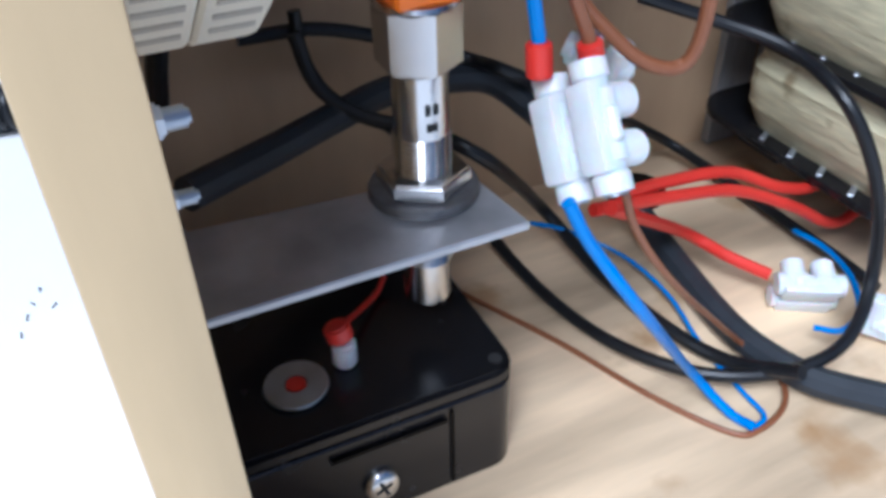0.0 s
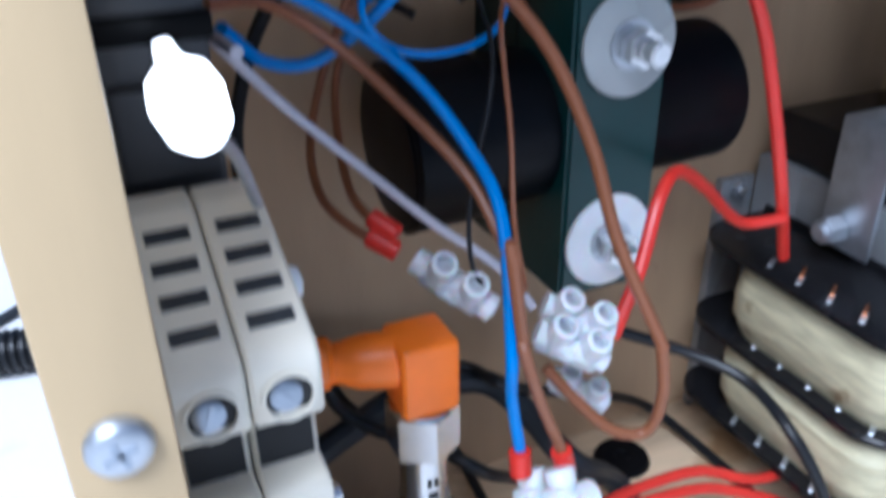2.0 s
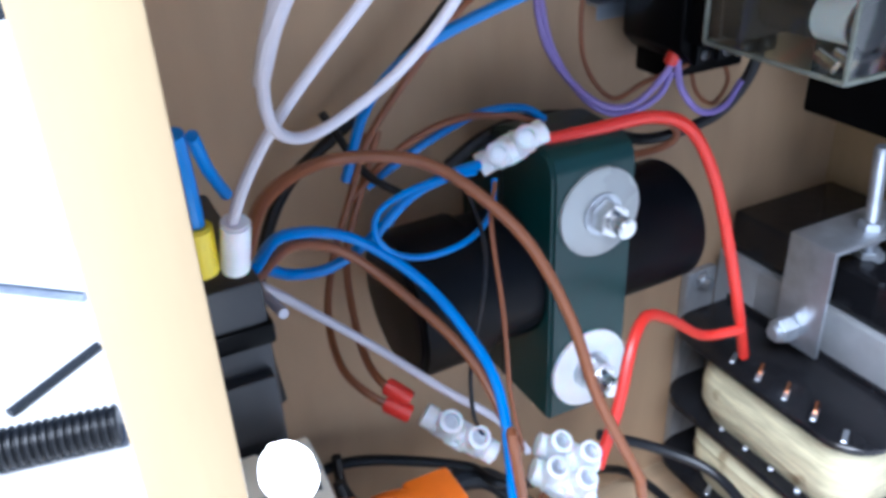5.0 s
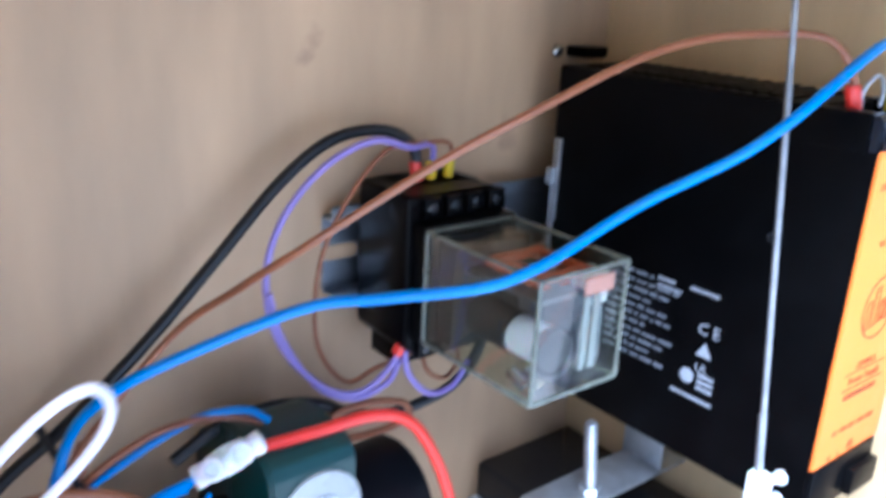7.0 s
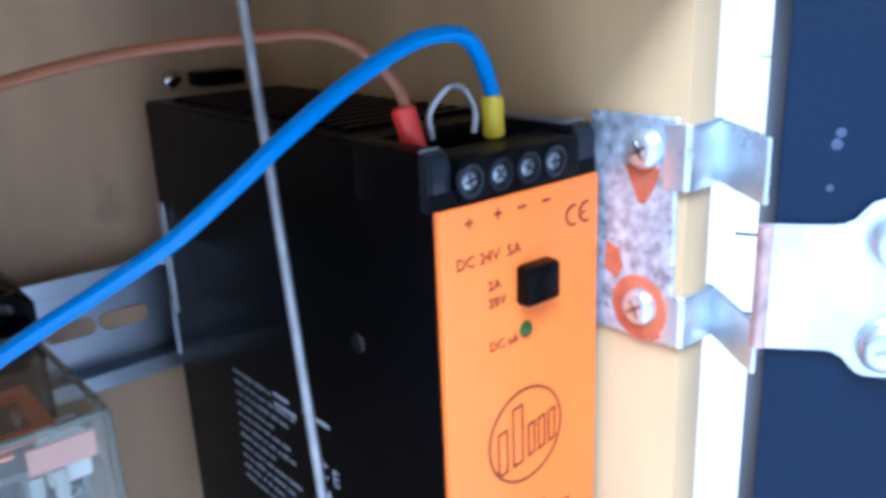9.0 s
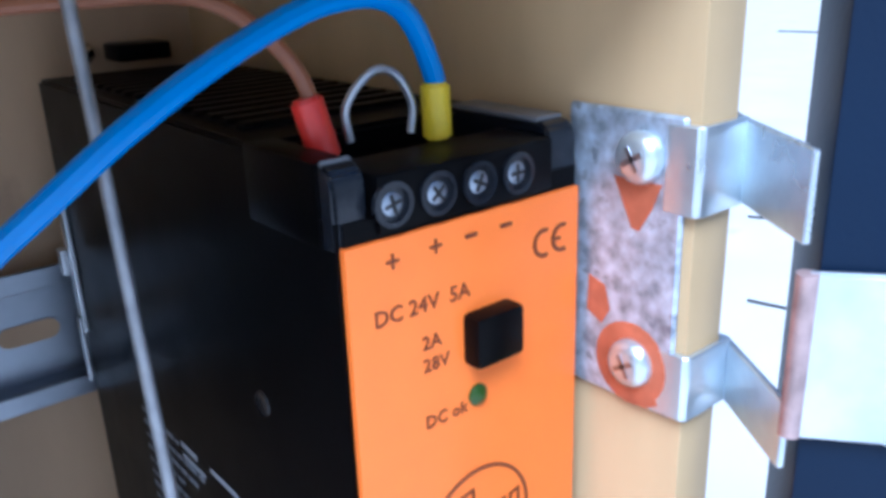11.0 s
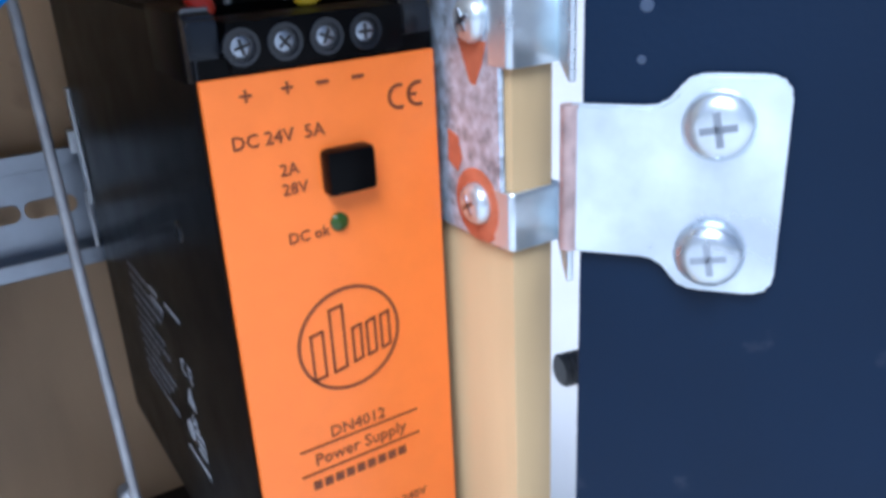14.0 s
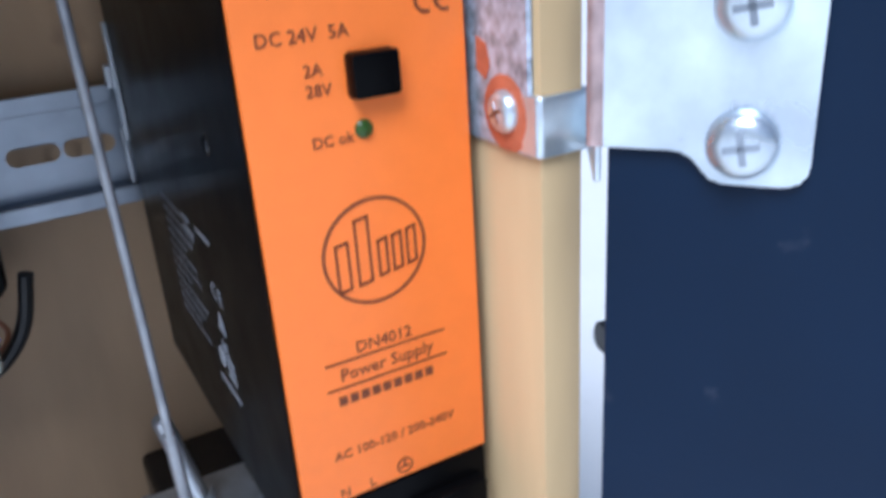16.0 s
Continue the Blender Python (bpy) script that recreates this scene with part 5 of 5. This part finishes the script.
wire("red_lower_wire", [(-0.1381, 0.0500, 0.1295), (-0.1291, 0.0540, 0.1444), (-0.1208, 0.0600, 0.1585), (-0.1110, 0.0660, 0.1612), (-0.0961, 0.0720, 0.1515), (-0.0738, 0.0800, 0.1332), (-0.0597, 0.0765, 0.1327)], 0.0017, RED, "red wire bent up from a connector to the transformer")
wire("cable_tie", [(-0.1825, 0.1220, 0.2198), (-0.1804, 0.1180, 0.2148), (-0.1776, 0.1120, 0.2077), (-0.1746, 0.1080, 0.2034), (-0.1666, 0.1000, 0.1984)], 0.0012, BLACK_WIRE, "black cable tie with a loose tail round the wires")

# ---- cables on the floor ----
wire("thick_black_cable", [(-0.2316, 0.0800, 0.0810), (-0.2108, 0.0920, 0.0790), (-0.1880, 0.1040, 0.0783), (-0.1688, 0.1120, 0.0779), (-0.1426, 0.1120, 0.0755), (-0.1325, 0.1000, 0.0693), (-0.1272, 0.0780, 0.0628), (-0.0980, 0.0930, 0.0300), (-0.0970, 0.0679, 0.0220), (-0.1004, 0.0384, 0.0210), (-0.0962, 0.0171, 0.0210), (-0.0842, 0.0024, 0.0210), (-0.0713, -0.0102, 0.0210), (-0.0570, -0.0223, 0.0210)], 0.0042, GREY_WIRE, "thick dark grey cable running along the box floor")
wire("black_loop_wire", [(-0.1109, 0.0850, 0.1027), (-0.0928, 0.0750, 0.0961), (-0.0809, 0.0600, 0.0915), (-0.0810, 0.0394, 0.0859), (-0.0735, 0.0301, 0.0657), (-0.0681, 0.0265, 0.0392), (-0.0825, 0.0175, 0.0280), (-0.1001, 0.0180, 0.0240), (-0.1190, 0.0279, 0.0220), (-0.1316, 0.0475, 0.0200), (-0.1384, 0.0720, 0.0200), (-0.1409, 0.1027, 0.0220), (-0.1445, 0.1324, 0.0340), (-0.1728, 0.1120, 0.0681), (-0.1841, 0.1160, 0.0742), (-0.1914, 0.1180, 0.0883), (-0.1922, 0.1200, 0.1016)], 0.0018, BLACK_WIRE, "black cable in a wide loop over the box floor")
wire("black_floor_wire", [(-0.2072, 0.1220, 0.0962), (-0.1862, 0.1220, 0.0949), (-0.1656, 0.1180, 0.0891), (-0.1462, 0.1120, 0.0820), (-0.1348, 0.1000, 0.0785), (-0.0650, 0.1275, 0.0300), (-0.0513, 0.1043, 0.0210), (-0.0494, 0.0702, 0.0200), (-0.0489, 0.0514, 0.0200), (-0.0499, 0.0351, 0.0200)], 0.0019, BLACK_WIRE, "black cable running along the back and over the floor")
wire("black_cross_wire", [(-0.1954, 0.1100, 0.0999), (-0.1924, 0.1060, 0.0872), (-0.1832, 0.1000, 0.0790), (-0.1686, 0.0900, 0.0753), (-0.1557, 0.0800, 0.0679), (-0.1247, 0.1028, 0.0300), (-0.1193, 0.0773, 0.0210), (-0.1157, 0.0485, 0.0200), (-0.1090, 0.0303, 0.0200), (-0.1038, 0.0122, 0.0300)], 0.0020, BLACK_WIRE, "black cable crossing behind the sensor to the floor")
wire("blue_hanging_wire", [A2, (-0.1704, 0.0140, 0.0902), (-0.1579, 0.0100, 0.0707), (-0.1282, 0.0253, 0.0300), (-0.1195, 0.0174, 0.0180), (-0.1170, 0.0108, 0.0178)], 0.0013, BLUE, "blue wire hanging from the connector to the floor", ())
wire("thin_blue_floor_wire", [(-0.1168, 0.0110, 0.0175), (-0.1116, 0.0133, 0.0172), (-0.1110, 0.0227, 0.0172), (-0.1099, 0.0403, 0.0180), (-0.1057, 0.0613, 0.0190), (-0.1077, 0.0818, 0.0200), (-0.1205, 0.0954, 0.0250), (-0.1318, 0.0977, 0.0300)], 0.0007, BLUE, "thin blue wire turning back across the floor")
wire("mauve_brown_wire", [B2, (-0.1606, 0.0140, 0.0901), (-0.1484, 0.0140, 0.0727), (-0.1068, 0.0324, 0.0260), (-0.0996, 0.0221, 0.0190), (-0.1042, 0.0139, 0.0172), (-0.1155, 0.0102, 0.0170), (-0.1229, 0.0130, 0.0168), (-0.1332, 0.0318, 0.0168), (-0.1432, 0.0577, 0.0168), (-0.1516, 0.0754, 0.0170), (-0.1600, 0.0903, 0.0180)], 0.0008, BROWN, "thin brown wire hanging from connector and crossing the floor")
wire("red_floor_wire", [(-0.1285, 0.0600, 0.0619), (-0.1107, 0.0640, 0.0584), (-0.0866, 0.0660, 0.0535), (-0.0669, 0.0640, 0.0437), (-0.0497, 0.0660, 0.0379), (-0.0363, 0.0680, 0.0392)], 0.0018, RED, "red wire running to the lower transformer lugs", (), "red floor wires")
wire("red_floor_wire", [(-0.1399, 0.0560, 0.0632), (-0.1134, 0.0600, 0.0565), (-0.0871, 0.0620, 0.0497), (-0.0648, 0.0600, 0.0388), (-0.0433, 0.0600, 0.0257), (-0.0262, 0.0620, 0.0279)], 0.0018, RED, "second red wire running to the lower transformer lugs", (), "red floor wires")
wire("red_connector_wire", [(-0.1378, 0.0520, 0.0654), (-0.0948, 0.0705, 0.0320), (-0.0846, 0.0606, 0.0260), (-0.0777, 0.0503, 0.0240)], 0.0019, RED, "red wire entering a connector on the floor")
wire("blue_white_wire", [(-0.0528, 0.0660, 0.0220), (-0.0536, 0.0527, 0.0240), (-0.0596, 0.0377, 0.0260), (-0.0689, 0.0258, 0.0260), (-0.0771, 0.0233, 0.0240), (-0.0810, 0.0289, 0.0220)], 0.0009, BLUE, "thin blue wire bent into the floor connector")
wire("red_box_wire", [(-0.2112, 0.0503, 0.0560), (-0.2026, 0.0583, 0.0520), (-0.1951, 0.0651, 0.0500), (-0.1916, 0.0680, 0.0520)], 0.0007, RED, "thin red wire on the black box")
wire("plug_cable", [(SX - 0.0280, SY + 0.0072, 0.1378), (SX - 0.036, SY + 0.011, 0.134), (SX - 0.043, SY + 0.020, 0.120), (SX - 0.045, SY + 0.034, 0.100)], 0.0022, BLACK_WIRE, "black cable leaving the orange plug")

# ---- things on the table outside ----
def hose(label, p, q, r):
    p, q = Vector(p), Vector(q)
    n = int((q - p).length / (r * 0.36))
    prof = [(r * 0.6, 0)]
    for k in range(n):
        h = (q - p).length * k / n
        d = (q - p).length / n
        prof += [(r * 0.86, h), (r, h + d * 0.3), (r, h + d * 0.6), (r * 0.86, h + d * 0.9)]
    return solid("corrugated_hose", bm_lathe(prof, 20, p, q - p), BLACK_WIRE, label, "hose")


h0, h1 = (-0.3421, 0.3108, 0.0120), (-0.2564, 0.2966, 0.0120)
hose("black corrugated plastic hose lying on the white table", h0, h1, 0.011)
hose("thin black corrugated hose on the table behind the door gap", (0.3058, 0.2799, 0.0100), (0.3697, 0.2666, 0.0100), 0.012)
solid("metal_strip", bm_tube([(-0.3376, 0.5292, 0.0020), (-0.2586, 0.4604, 0.0020)], 0.004, 8, 3), STEEL_RAIL, "grey metal strip lying on the white table", "strip")
solid("pencil", bm_tube([(-0.3105, 0.3496, 0.0030), (-0.2583, 0.3940, 0.0030)], 0.0028, 8, 3), GREY_WIRE, "thin grey rod lying on the white table", "rod")
solid("tool_handle", bm_tube([(-0.3015, 2.1114, 0.0060), (-0.2827, 1.4699, 0.0060)], 0.012, 10, 3), GREY_WIRE, "dark grey handle on the white table far off", "handle")
# Thin dark tubes added in place of joint lines in the table top.
solid("table_joint", bm_tube([(3.1524, 1.7141, 0.0030), (3.2151, 1.4438, 0.0030), (3.4568, 1.2499, 0.0030)], 0.003, 6, 3), BLACK_WIRE, "thin dark tube standing for a joint line in the white table", "cable", "table cables")
solid("table_joint", bm_tube([(0.8988, 0.4693, 0.0020), (0.9313, 0.3944, 0.0020), (0.9416, 0.3285, 0.0020)], 0.0016, 6, 3), BLACK_WIRE, "thin dark tube standing for a joint line in the white table", "cable", "table cables")
solid("table_joint", bm_tube([(0.6564, 0.3218, 0.0020), (0.6681, 0.2690, 0.0020), (0.6754, 0.2183, 0.0020)], 0.0014, 6, 3), BLACK_WIRE, "thin dark tube standing for a joint line in the white table", "cable", "table cables")
solid("cord", bm_tube([(1.9220, 1.3140, 0.0115), (1.6370, 1.0380, 0.0115), (1.4310, 0.8210, 0.0115), (1.3310, 0.7020, 0.0115), (1.2420, 0.6080, 0.0115)], 0.0115, 10, 5), mat("grey_brown_cord", (0.20, 0.17, 0.13), 0.8, vary=0.5, scale=90), "grey-brown cord lying across the white table", "cord")
fleck = random.Random(11)
solid("flecks", join(*[bm_tube([(x, y, 0.0006), (x + 0.002 * fleck.uniform(-1, 1), y + 0.0028 * fleck.uniform(0.4, 1.4), 0.0006)], 0.00022, 6, 2) for x, y in ((-0.279, 0.173), (-0.276, 0.162), (-0.286, 0.151), (-0.281, 0.166), (-0.284, 0.159))]), GREY_WIRE, "small dark flecks scattered on the white table", "flecks", kind="stuff")
